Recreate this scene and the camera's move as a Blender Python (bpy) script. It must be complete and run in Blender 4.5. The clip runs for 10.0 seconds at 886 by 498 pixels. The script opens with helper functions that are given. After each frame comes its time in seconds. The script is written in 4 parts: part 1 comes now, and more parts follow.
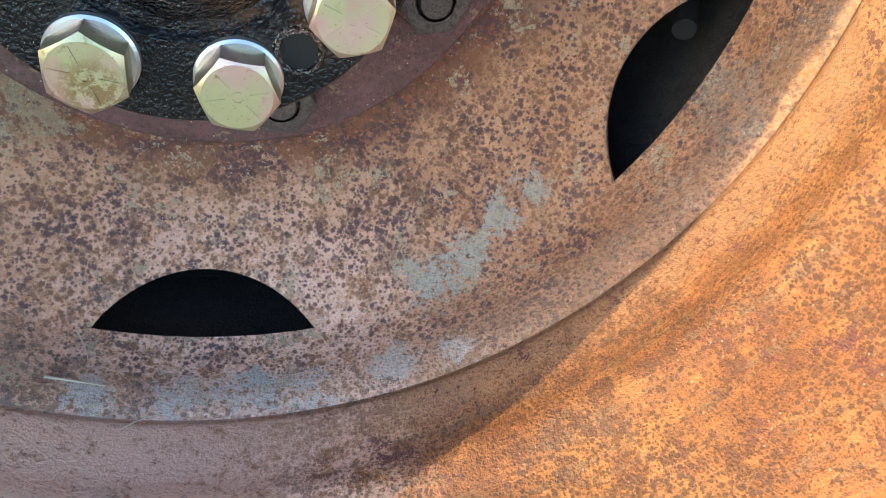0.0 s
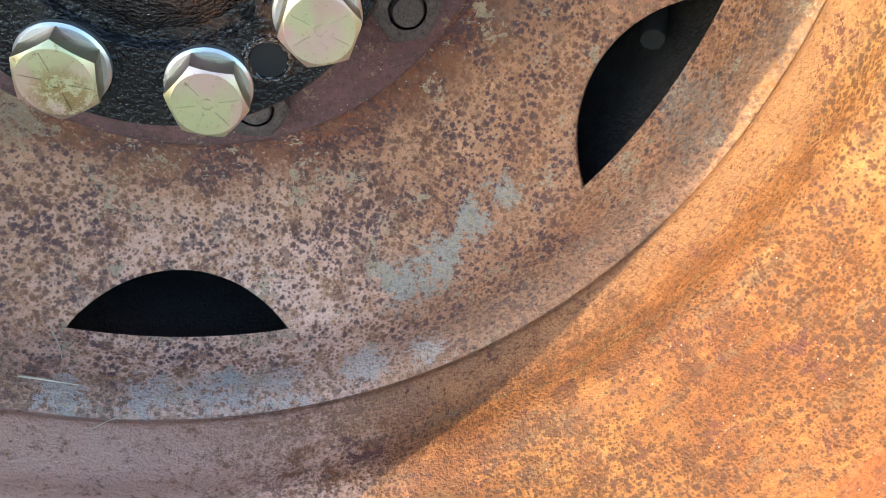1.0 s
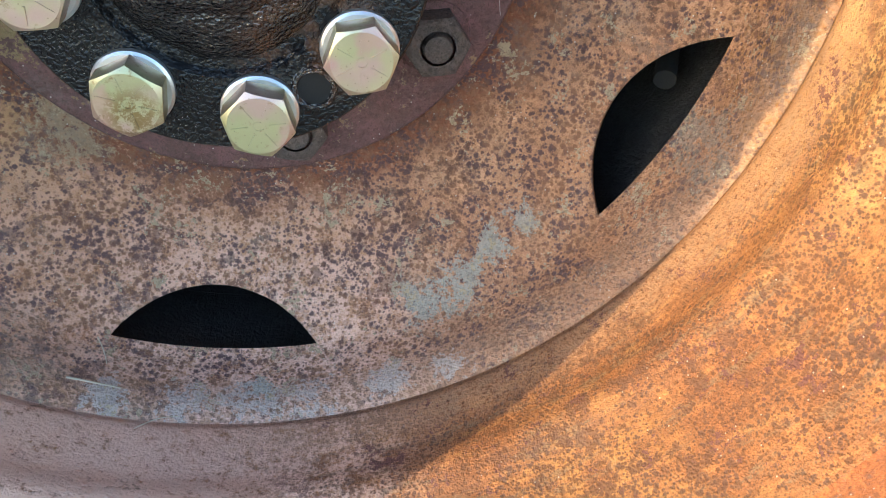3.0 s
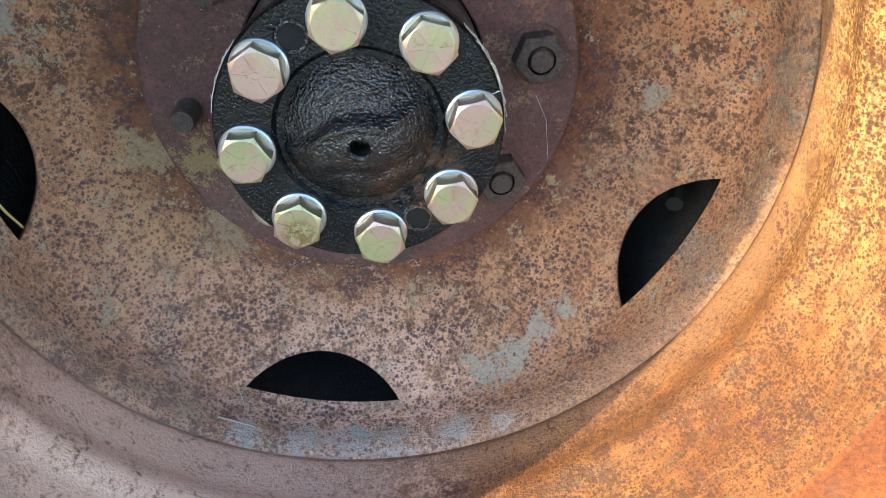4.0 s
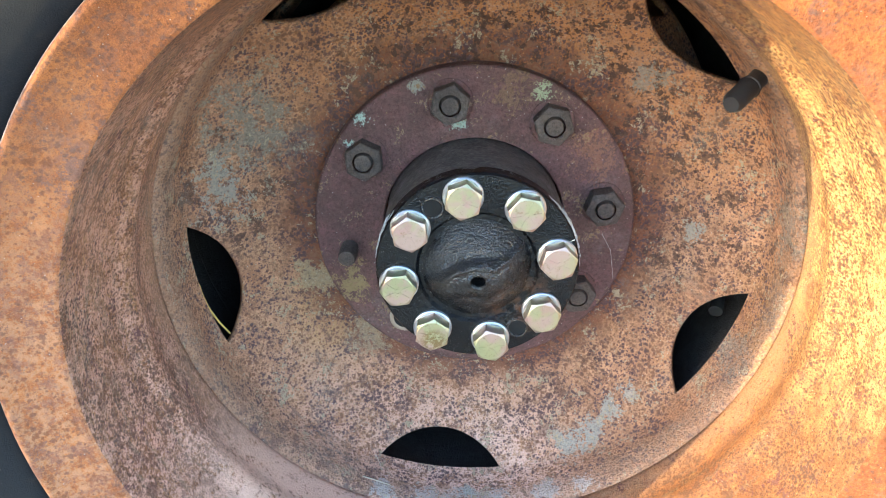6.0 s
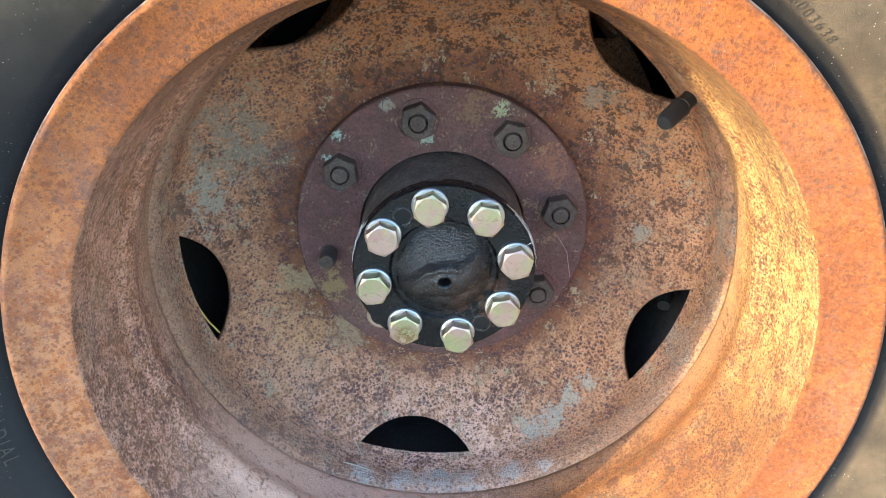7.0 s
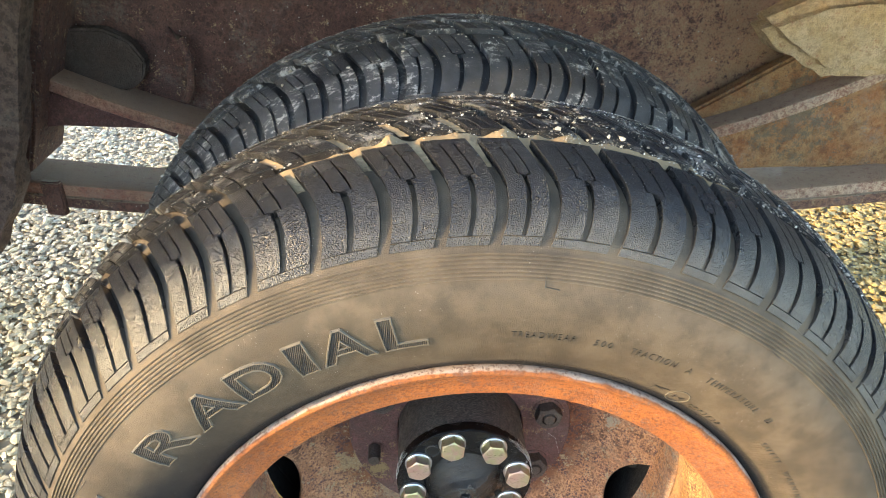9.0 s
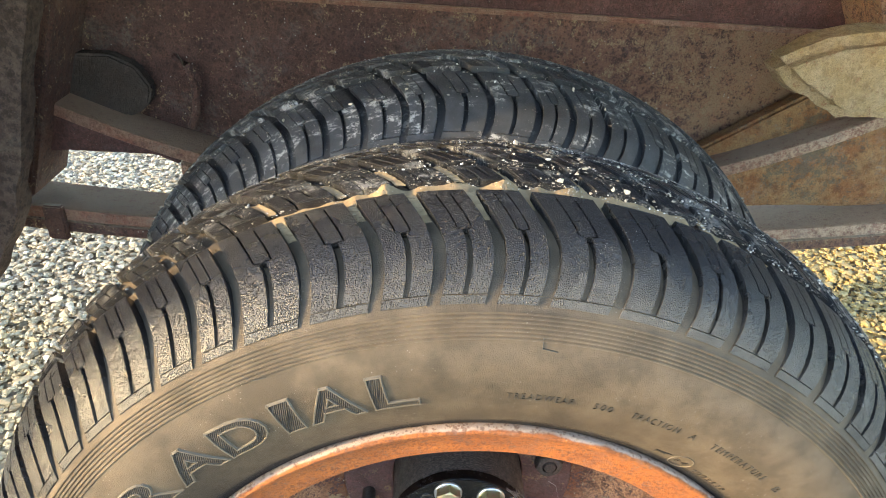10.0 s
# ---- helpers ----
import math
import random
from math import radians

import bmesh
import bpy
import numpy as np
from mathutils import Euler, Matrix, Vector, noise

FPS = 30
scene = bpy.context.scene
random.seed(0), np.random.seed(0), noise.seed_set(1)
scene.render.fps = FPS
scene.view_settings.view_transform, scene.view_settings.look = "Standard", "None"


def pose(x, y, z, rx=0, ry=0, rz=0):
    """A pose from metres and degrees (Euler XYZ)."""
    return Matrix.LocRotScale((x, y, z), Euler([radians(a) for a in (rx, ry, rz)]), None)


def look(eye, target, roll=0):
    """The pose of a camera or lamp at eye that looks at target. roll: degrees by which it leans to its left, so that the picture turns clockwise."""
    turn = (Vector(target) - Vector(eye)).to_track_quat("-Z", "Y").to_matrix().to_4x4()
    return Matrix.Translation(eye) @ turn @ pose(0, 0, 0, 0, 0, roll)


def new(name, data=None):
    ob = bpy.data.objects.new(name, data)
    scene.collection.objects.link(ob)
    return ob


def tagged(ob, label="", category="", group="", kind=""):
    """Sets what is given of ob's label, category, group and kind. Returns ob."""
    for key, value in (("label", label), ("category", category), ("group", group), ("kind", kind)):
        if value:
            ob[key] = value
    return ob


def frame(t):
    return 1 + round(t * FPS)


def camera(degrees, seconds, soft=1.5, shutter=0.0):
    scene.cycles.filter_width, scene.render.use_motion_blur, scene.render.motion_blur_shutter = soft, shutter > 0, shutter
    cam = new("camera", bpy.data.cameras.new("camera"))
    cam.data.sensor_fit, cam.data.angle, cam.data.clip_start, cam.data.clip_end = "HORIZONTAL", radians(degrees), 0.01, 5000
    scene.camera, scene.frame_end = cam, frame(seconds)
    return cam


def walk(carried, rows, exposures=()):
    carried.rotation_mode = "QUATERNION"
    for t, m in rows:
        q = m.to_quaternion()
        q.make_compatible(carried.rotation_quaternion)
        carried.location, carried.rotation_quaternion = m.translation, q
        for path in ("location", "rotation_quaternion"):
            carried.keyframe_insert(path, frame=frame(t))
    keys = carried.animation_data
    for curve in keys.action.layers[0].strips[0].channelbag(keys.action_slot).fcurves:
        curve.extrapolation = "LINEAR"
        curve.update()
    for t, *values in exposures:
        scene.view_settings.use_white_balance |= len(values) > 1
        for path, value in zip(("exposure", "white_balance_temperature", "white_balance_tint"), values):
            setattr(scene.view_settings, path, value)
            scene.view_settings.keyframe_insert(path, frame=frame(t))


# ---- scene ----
cam = camera(61.5, 10.0, soft=0.95)
PATH = [
    (0, (0.0245, -0.2341, 0.3892), (0.1383, 0.2195, 0.0133), 7.01),
    (0.5, (0.0257, -0.2369, 0.3895), (0.1452, 0.2144, 0.0126), 7.59),
    (1, (0.0296, -0.2379, 0.3943), (0.1529, 0.2135, 0.0187), 8.22),
    (1.5, (0.0255, -0.2429, 0.3925), (0.1505, 0.2119, 0.0216), 8.69),
    (2, (0.0250, -0.2475, 0.3921), (0.1484, 0.2111, 0.0254), 8.81),
    (3.5, (0.0215, -0.2759, 0.4166), (0.1186, 0.2131, 0.0827), 7.81),
    (4, (0.0001, -0.3298, 0.4576), (0.0706, 0.1809, 0.1507), 7.01),
    (4.3, (-0.0237, -0.3749, 0.4964), (0.0137, 0.1489, 0.2061), 5.83),
    (4.5, (-0.0321, -0.3882, 0.5082), (-0.0060, 0.1390, 0.2229), 5.20),
    (5, (-0.0312, -0.3990, 0.5279), (-0.0180, 0.1329, 0.2507), 3.94),
    (5.5, (-0.0343, -0.4111, 0.5312), (-0.0241, 0.1267, 0.2655), 3.38),
    (5.7, (-0.0315, -0.4202, 0.5300), (-0.0239, 0.1219, 0.2729), 3.29),
    (6.8, (-0.0176, -0.4570, 0.5468), (-0.0026, 0.0868, 0.2938), 2.86),
    (7, (-0.0183, -0.4708, 0.5539), (0.0035, 0.0721, 0.2994), 3.13),
    (7.5, (-0.0258, -0.5022, 0.5869), (0.0027, 0.0353, 0.3216), 3.06),
    (8, (-0.0391, -0.5281, 0.6762), (-0.0026, -0.0054, 0.3838), 2.57),
    (8.2, (-0.0396, -0.5165, 0.7336), (-0.0012, -0.0013, 0.4284), 2.13),
    (8.4, (-0.0442, -0.5097, 0.7880), (-0.0051, 0.0009, 0.4755), 1.45),
    (8.5, (-0.0420, -0.5102, 0.8063), (-0.0057, 0.0030, 0.4975), 0.97),
    (9, (-0.0369, -0.5052, 0.8303), (-0.0161, 0.0155, 0.5328), 0.12),
    (9.5, (-0.0402, -0.4817, 0.8462), (-0.0253, 0.0435, 0.5564), 0.17),
    (10, (-0.0283, -0.4822, 0.8410), (-0.0157, 0.0451, 0.5550), 0.95),
]
walk(cam, [(t, look(eye, target, roll)) for t, eye, target, roll in PATH], [(0, 3.12, 6180, 10), (3.5, 3.06, 6220, 10), (4, 3.06, 6220, 10), (4.5, 3.42, 6200, 10), (5, 3.6, 6150, 10), (5.5, 3.6, 6100, 10), (7, 3.34, 6000, 10), (7.5, 3.15, 6050, 10), (8, 3.08, 6200, 10), (8.5, 3.13, 6700, 11), (9, 3.22, 6850, 12), (10, 3.22, 6850, 12)])

# ---- light ----
SUN_AZ, SUN_IN = radians(12), radians(17)  # height over the ground seen along the axle, and lean towards the axle
to_sun = Vector((-math.cos(SUN_AZ) * math.cos(SUN_IN), -math.sin(SUN_IN), math.sin(SUN_AZ) * math.cos(SUN_IN)))
world = bpy.data.worlds.new("sky")
scene.world = world
world.use_nodes = True
wn = world.node_tree
sky = wn.nodes.new("ShaderNodeTexSky")
sky.sky_type = "NISHITA"
sky.sun_disc = False
sky.dust_density, sky.ozone_density = 0.6, 1.6
sky.sun_elevation = math.asin(to_sun.z)
sky.sun_rotation = math.atan2(to_sun.x, to_sun.y)
wn.links.new(sky.outputs[0], wn.nodes["Background"].inputs[0])
wn.nodes["Background"].inputs[1].default_value = 0.15
lamp = bpy.data.lights.new("sun", "SUN")
lamp.energy, lamp.angle, lamp.color = 1.0, radians(0.3), (1.0, 0.75, 0.37)
sun = new("sun", lamp)
sun.matrix_world = look(to_sun * 20, (0, 0, 0))

AX = 0.342  # height of the axle
SPIN = 5.0  # how far the wheel is rolled round

# ---- materials ----


class Nodes:
    """Short hands-on wiring of one node material."""

    def __init__(self, name, rough=0.8, metal=0.0):
        self.m = bpy.data.materials.new(name)
        self.m.use_nodes = True
        self.t = self.m.node_tree
        self.b = self.t.nodes["Principled BSDF"]
        self.b.inputs["Roughness"].default_value = rough
        self.b.inputs["Metallic"].default_value = metal
        self.pos = self.t.nodes.new("ShaderNodeNewGeometry").outputs["Position"]

    def put(self, socket, v):
        if isinstance(v, bpy.types.NodeSocket):
            self.t.links.new(v, socket)
        elif isinstance(v, tuple) and len(v) == 3 and socket.type == "RGBA":
            socket.default_value = (*v, 1)
        else:
            socket.default_value = v

    def noise(self, scale, detail=4.0, rough=0.6, at=None, stretch=None, warp=0.0):
        n = self.t.nodes.new("ShaderNodeTexNoise")
        v = at or self.pos
        if stretch:
            mp = self.t.nodes.new("ShaderNodeMapping")
            self.put(mp.inputs["Vector"], v)
            mp.inputs["Scale"].default_value = stretch
            v = mp.outputs[0]
        self.put(n.inputs["Vector"], v)
        n.inputs["Scale"].default_value, n.inputs["Detail"].default_value, n.inputs["Roughness"].default_value = scale, detail, rough
        n.inputs["Distortion"].default_value = warp
        return n.outputs["Fac"]

    def cells(self, scale, at=None, feature="F1"):
        n = self.t.nodes.new("ShaderNodeTexVoronoi")
        n.feature = feature
        self.put(n.inputs["Vector"], at or self.pos)
        n.inputs["Scale"].default_value = scale
        return n

    def calc(self, op, a, b=0.0, clamp=False):
        n = self.t.nodes.new("ShaderNodeMath")
        n.operation, n.use_clamp = op, clamp
        self.put(n.inputs[0], a)
        self.put(n.inputs[1], b)
        return n.outputs[0]

    def step(self, v, lo, hi, top=1.0):
        n = self.t.nodes.new("ShaderNodeMapRange")
        n.interpolation_type = "SMOOTHSTEP"
        self.put(n.inputs["Value"], v)
        n.inputs["From Min"].default_value, n.inputs["From Max"].default_value = lo, hi
        n.inputs["To Max"].default_value = top
        return n.outputs[0]

    def mix(self, f, a, b):
        n = self.t.nodes.new("ShaderNodeMix")
        n.data_type = "RGBA"
        self.put(n.inputs[0], f)
        self.put(n.inputs[6], a)
        self.put(n.inputs[7], b)
        return n.outputs[2]

    def near(self, centre, radius, soft=0.5):
        """1 inside a ball round a place of the world, fading to 0 at its edge."""
        n = self.t.nodes.new("ShaderNodeVectorMath")
        n.operation = "DISTANCE"
        self.put(n.inputs[0], self.pos)
        n.inputs[1].default_value = centre
        return self.step(n.outputs["Value"], radius, radius * soft)

    def round_axle(self, along, across):
        """Place as (arc length round the axle, depth), stretched: for marks that run round the wheel."""
        p = self.t.nodes.new("ShaderNodeSeparateXYZ")
        self.put(p.inputs[0], self.pos)
        a = self.calc("ARCTAN2", self.calc("SUBTRACT", p.outputs[2], AX), p.outputs[0])
        q = self.t.nodes.new("ShaderNodeCombineXYZ")
        self.put(q.inputs[0], self.calc("MULTIPLY", a, 0.2 * along))
        self.put(q.inputs[1], self.calc("MULTIPLY", p.outputs[1], across))
        return q.outputs[0]

    def upward(self, lo, hi):
        """1 on faces that look up, where dust settles."""
        p = self.t.nodes.new("ShaderNodeSeparateXYZ")
        self.put(p.inputs[0], self.t.nodes.new("ShaderNodeNewGeometry").outputs["Normal"])
        return self.step(p.outputs[2], lo, hi)

    def bump(self, height, dist=0.001, strength=1.0):
        n = self.t.nodes.new("ShaderNodeBump")
        n.inputs["Strength"].default_value, n.inputs["Distance"].default_value = strength, dist
        self.put(n.inputs["Height"], height)
        self.t.links.new(n.outputs[0], self.b.inputs["Normal"])

    def done(self, colour, rough=None, metal=None):
        self.put(self.b.inputs["Base Color"], colour)
        if rough is not None:
            self.put(self.b.inputs["Roughness"], rough)
        if metal is not None:
            self.put(self.b.inputs["Metallic"], metal)
        return self.m


def wheel_place(r, a, y):
    """A place on the wheel: radius, angle in degrees before it rolled, depth along the axle; in the world."""
    a = radians(a + SPIN)
    return (r * math.cos(a), y, AX + r * math.sin(a))


def rust(name, tan, brown, spot, spots=0.5, spot_scale=300, grey=0.0, patches=(), flecks=0.3, grain=1.0, ring=None, light=1.5, streaks=None, dust_lift=None, rooms=(0.20, 0.50), tones=(), blots=(), band=None):
    """Pitted rust: blotches, dense dark pits, fine grain, bare or flaked patches, dust or a lift of the shade on upward
    faces.
    """
    k = Nodes(name, 0.85)
    big, mid, fine, dust = k.noise(24, 6, 0.65), k.noise(130, 5, 0.7), k.noise(520, 4, 0.75), k.noise(1900, 2, 0.6)
    c = k.mix(k.step(big, 0.40, 0.62), tan, brown)
    c = k.mix(k.step(mid, 0.50, 0.66, 0.75), c, tuple(min(1, v * light) for v in tan))
    c = k.mix(k.step(mid, 0.48, 0.34, 0.6), c, tuple(v * 0.7 for v in brown))
    c = k.mix(k.step(fine, 0.50, 0.64, 0.75), c, tuple(v * 0.5 for v in brown))
    c = k.mix(k.step(fine, 0.46, 0.32, 0.5), c, tuple(min(1, v * light) for v in tan))
    c = k.mix(k.step(dust, 0.54, 0.68, 0.40), c, tuple(min(1, v * 1.35) for v in tan))
    c = k.mix(k.step(dust, 0.46, 0.32, 0.55), c, tuple(v * 0.4 for v in brown))
    for centre, radius, colour, amount in tones:
        c = k.mix(k.calc("MULTIPLY", k.near(centre, radius, 0.2), k.step(k.calc("ADD", k.calc("MULTIPLY", mid, 0.6), k.calc("MULTIPLY", fine, 0.4)), 0.40, 0.58, amount)), c, colour)
    if streaks:
        for along, across, lo, hi, colour, amount in streaks:
            v = k.noise(1.0, 5, 0.7, at=k.round_axle(along, across))
            c = k.mix(k.calc("MULTIPLY", k.step(v, lo, hi, amount), k.step(fine, 0.66, 0.42)), c, colour)
    more = 0.0
    if ring:
        v = k.t.nodes.new("ShaderNodeVectorMath")
        v.operation = "DISTANCE"
        flat = k.t.nodes.new("ShaderNodeVectorMath")
        flat.operation = "MULTIPLY"
        k.put(flat.inputs[0], k.pos)
        flat.inputs[1].default_value = (1, 0, 1)
        k.put(v.inputs[0], flat.outputs[0])
        v.inputs[1].default_value = (0, 0, AX)
        reach = k.step(k.calc("ADD", v.outputs["Value"], k.calc("MULTIPLY", k.noise(40, 4), 0.03 if len(ring) == 3 else 0.004)), ring[1], ring[0])
        worn = k.calc("MULTIPLY", reach, k.step(fine, 0.70, 0.50, 0.95)) if len(ring) == 3 else reach
        c = k.mix(worn, c, ring[2])
        if len(ring) == 3:
            more = k.calc("MULTIPLY", reach, 0.30)
    rag = k.calc("MULTIPLY", k.calc("SUBTRACT", k.noise(560, 4, 0.7), 0.5), 1.1)
    flock = k.calc("ADD", k.noise(42, 4, 0.6), k.calc("MULTIPLY", k.noise(11, 2), 0.5))
    flock = k.calc("ADD", flock, more)
    pits = None
    lo, hi = rooms
    for scale, share in ((spot_scale, 1.0), (spot_scale * 1.9, 0.9)):
        v = k.cells(scale)
        room = k.t.nodes.new("ShaderNodeMapRange")
        k.put(room.inputs["Value"], flock)
        room.inputs["From Min"].default_value, room.inputs["From Max"].default_value = 0.55, 1.02
        room.inputs["To Min"].default_value, room.inputs["To Max"].default_value = lo, hi
        d = k.calc("SUBTRACT", k.calc("ADD", v.outputs["Distance"], rag), room.outputs[0])
        pit = k.step(d, 0.15, -0.13, share)
        pits = pit if pits is None else k.calc("MAXIMUM", pits, pit)
    c = k.mix(k.calc("MULTIPLY", pits, spots), c, k.mix(k.step(k.noise(75, 3), 0.42, 0.6), spot, tuple(v * 0.55 for v in brown)))
    if band:  # a second colour by depth: the disc's lip, and the rim's shaded zone
        y_from, y_to, colour, amount = band
        p = k.t.nodes.new("ShaderNodeSeparateXYZ")
        k.put(p.inputs[0], k.pos)
        depth = k.calc("ADD", p.outputs[1], k.calc("MULTIPLY", k.calc("SUBTRACT", k.noise(60, 5, 0.7), 0.5), 0.016))
        c = k.mix(k.calc("MULTIPLY", k.step(depth, y_from, y_to, amount), k.step(fine, 0.66, 0.50)), c, colour)
    if blots:
        scab = k.calc("ADD", k.noise(95, 6, 0.74), k.calc("MULTIPLY", k.calc("SUBTRACT", k.noise(330, 3, 0.6), 0.5), 0.35))
    for centre, radius, colour, amount in blots:
        c = k.mix(k.calc("MULTIPLY", k.near(centre, radius, 0.45), k.step(scab, 0.535, 0.585, amount)), c, colour)
    if grey:
        g = k.calc("MULTIPLY", k.step(k.noise(17, 6, 0.7), 0.52, 0.66), k.step(k.noise(330, 5, 0.75), 0.38, 0.58))
        c = k.mix(k.calc("MULTIPLY", g, grey), c, (0.27, 0.235, 0.20))
    if patches:
        torn = k.calc("ADD", k.calc("MULTIPLY", k.calc("SUBTRACT", k.noise(70, 5, 0.7), 0.5), 4.6), k.calc("MULTIPLY", k.calc("SUBTRACT", k.noise(420, 5, 0.8), 0.5), 4.0))
    for centre, radius, colour, amount in patches:
        c = k.mix(k.step(k.calc("ADD", k.calc("MULTIPLY", k.near(centre, radius, 0.0), 1.0), torn), 0.64, 0.76, amount), c, k.mix(k.step(fine, 0.50, 0.62, 0.6), colour, tuple(v * 0.55 for v in colour)))
    if dust_lift:
        lay = k.calc("MULTIPLY", k.upward(dust_lift[1], dust_lift[2]), k.step(k.calc("ADD", k.calc("MULTIPLY", mid, 0.6), k.calc("MULTIPLY", fine, 0.4)), 0.32, 0.50, dust_lift[3]))
        if len(dust_lift) > 4:
            lay = k.calc("MULTIPLY", lay, k.near(dust_lift[4], dust_lift[5], 0.3))
        c = k.mix(lay, c, dust_lift[0])
    if flecks:
        w = k.cells(430 if flecks < 0.9 else 170)
        pick = k.t.nodes.new("ShaderNodeSeparateColor")
        k.put(pick.inputs[0], w.outputs["Color"])
        few = k.calc("MULTIPLY", k.step(w.outputs["Distance"], 0.16, 0.08), k.step(pick.outputs[0], 0.80, 0.86, flecks))
        c = k.mix(few, c, (0.62, 0.58, 0.52))
    h = k.calc("ADD", k.calc("MULTIPLY", dust, 0.35), k.calc("MULTIPLY", fine, 0.9))
    h = k.calc("ADD", h, k.calc("MULTIPLY", mid, 0.8))
    h = k.calc("SUBTRACT", h, k.calc("MULTIPLY", pits, 0.25))
    k.bump(h, 0.0016 * grain, 0.9)
    return k.done(c, k.calc("ADD", k.step(mid, 0.3, 0.8, 0.3), 0.62))


GREY = (0.33, 0.31, 0.265)
OLIVE = (0.11, 0.095, 0.065)
M_DISC = rust("rusty_disc", (0.49, 0.262, 0.148), (0.385, 0.178, 0.092), (0.080, 0.042, 0.048), 0.92, 300, 0.3, [
    (wheel_place(0.150, 152, 0.0), 0.060, (0.24, 0.21, 0.165), 0.8),
    (wheel_place(0.160, 168, 0.0), 0.035, (0.33, 0.30, 0.25), 0.8),
    (wheel_place(0.1715, -68, -0.012), 0.022, GREY, 0.85),
    (wheel_place(0.168, -62, -0.010), 0.020, GREY, 0.85),
    (wheel_place(0.163, -56, -0.006), 0.018, GREY, 0.85),
    (wheel_place(0.159, -50, -0.004), 0.015, GREY, 0.8),
    (wheel_place(0.1805, -112, -0.043), 0.016, (0.46, 0.40, 0.365), 0.8),
    (wheel_place(0.1805, -103, -0.043), 0.018, (0.46, 0.40, 0.365), 0.8),
    (wheel_place(0.1805, -94, -0.043), 0.020, (0.46, 0.40, 0.365), 0.8),
    (wheel_place(0.1805, -85, -0.043), 0.020, (0.46, 0.40, 0.365), 0.8),
    (wheel_place(0.1805, -76, -0.043), 0.018, (0.46, 0.40, 0.365), 0.8),
    (wheel_place(0.1805, -67, -0.043), 0.015, (0.46, 0.40, 0.365), 0.8),
    (wheel_place(0.1795, -93, -0.037), 0.009, (0.34, 0.36, 0.33), 0.7),
    (wheel_place(0.180, -25, -0.03), 0.030, (0.20, 0.19, 0.165), 0.55),
    (wheel_place(0.180, 5, -0.04), 0.040, (0.22, 0.21, 0.18), 0.55),
    (wheel_place(0.142, -4, 0.01), 0.014, (0.34, 0.31, 0.26), 0.8),
    (wheel_place(0.138, 40, 0.01), 0.026, (0.26, 0.24, 0.2), 0.7),
    (wheel_place(0.116, 200, 0.02), 0.034, (0.40, 0.30, 0.17), 0.7),
    (wheel_place(0.112, 230, 0.02), 0.030, (0.40, 0.30, 0.19), 0.6),
], 0.7, 1.0, (0.127, 0.150, (0.175, 0.058, 0.027)), 1.4, None, None, (0.25, 0.45), [
    (wheel_place(0.150, 85, 0.0), 0.190, (0.48, 0.195, 0.065), 1.0),
    (wheel_place(0.150, 35, 0.0), 0.110, (0.46, 0.20, 0.078), 1.0),
    (wheel_place(0.175, -40, -0.02), 0.060, (0.36, 0.17, 0.08), 0.7),
    # The two low tones are paled to brighten disc and lip in shade.
    (wheel_place(0.165, -108, -0.02), 0.160, (0.62, 0.35, 0.24), 1.0),
    (wheel_place(0.180, -92, -0.030), 0.100, (0.72, 0.47, 0.37), 1.0),
    (wheel_place(0.181, -12, -0.048), 0.060, (0.30, 0.140, 0.050), 1.0),
    (wheel_place(0.116, 215, 0.02), 0.050, (0.46, 0.27, 0.12), 0.8),
], [
    (wheel_place(0.150, 80, 0.0), 0.170, (0.060, 0.028, 0.018), 0.85),
    (wheel_place(0.150, 165, 0.0), 0.080, (0.085, 0.040, 0.024), 0.8),
    (wheel_place(0.145, 10, 0.0), 0.110, (0.060, 0.030, 0.022), 0.75),
    (wheel_place(0.150, -125, 0.0), 0.120, (0.095, 0.050, 0.050), 0.55),
    (wheel_place(0.120, -75, 0.02), 0.080, (0.075, 0.034, 0.026), 0.6),
], (-0.028, -0.040, (0.31, 0.20, 0.135), 0.45))
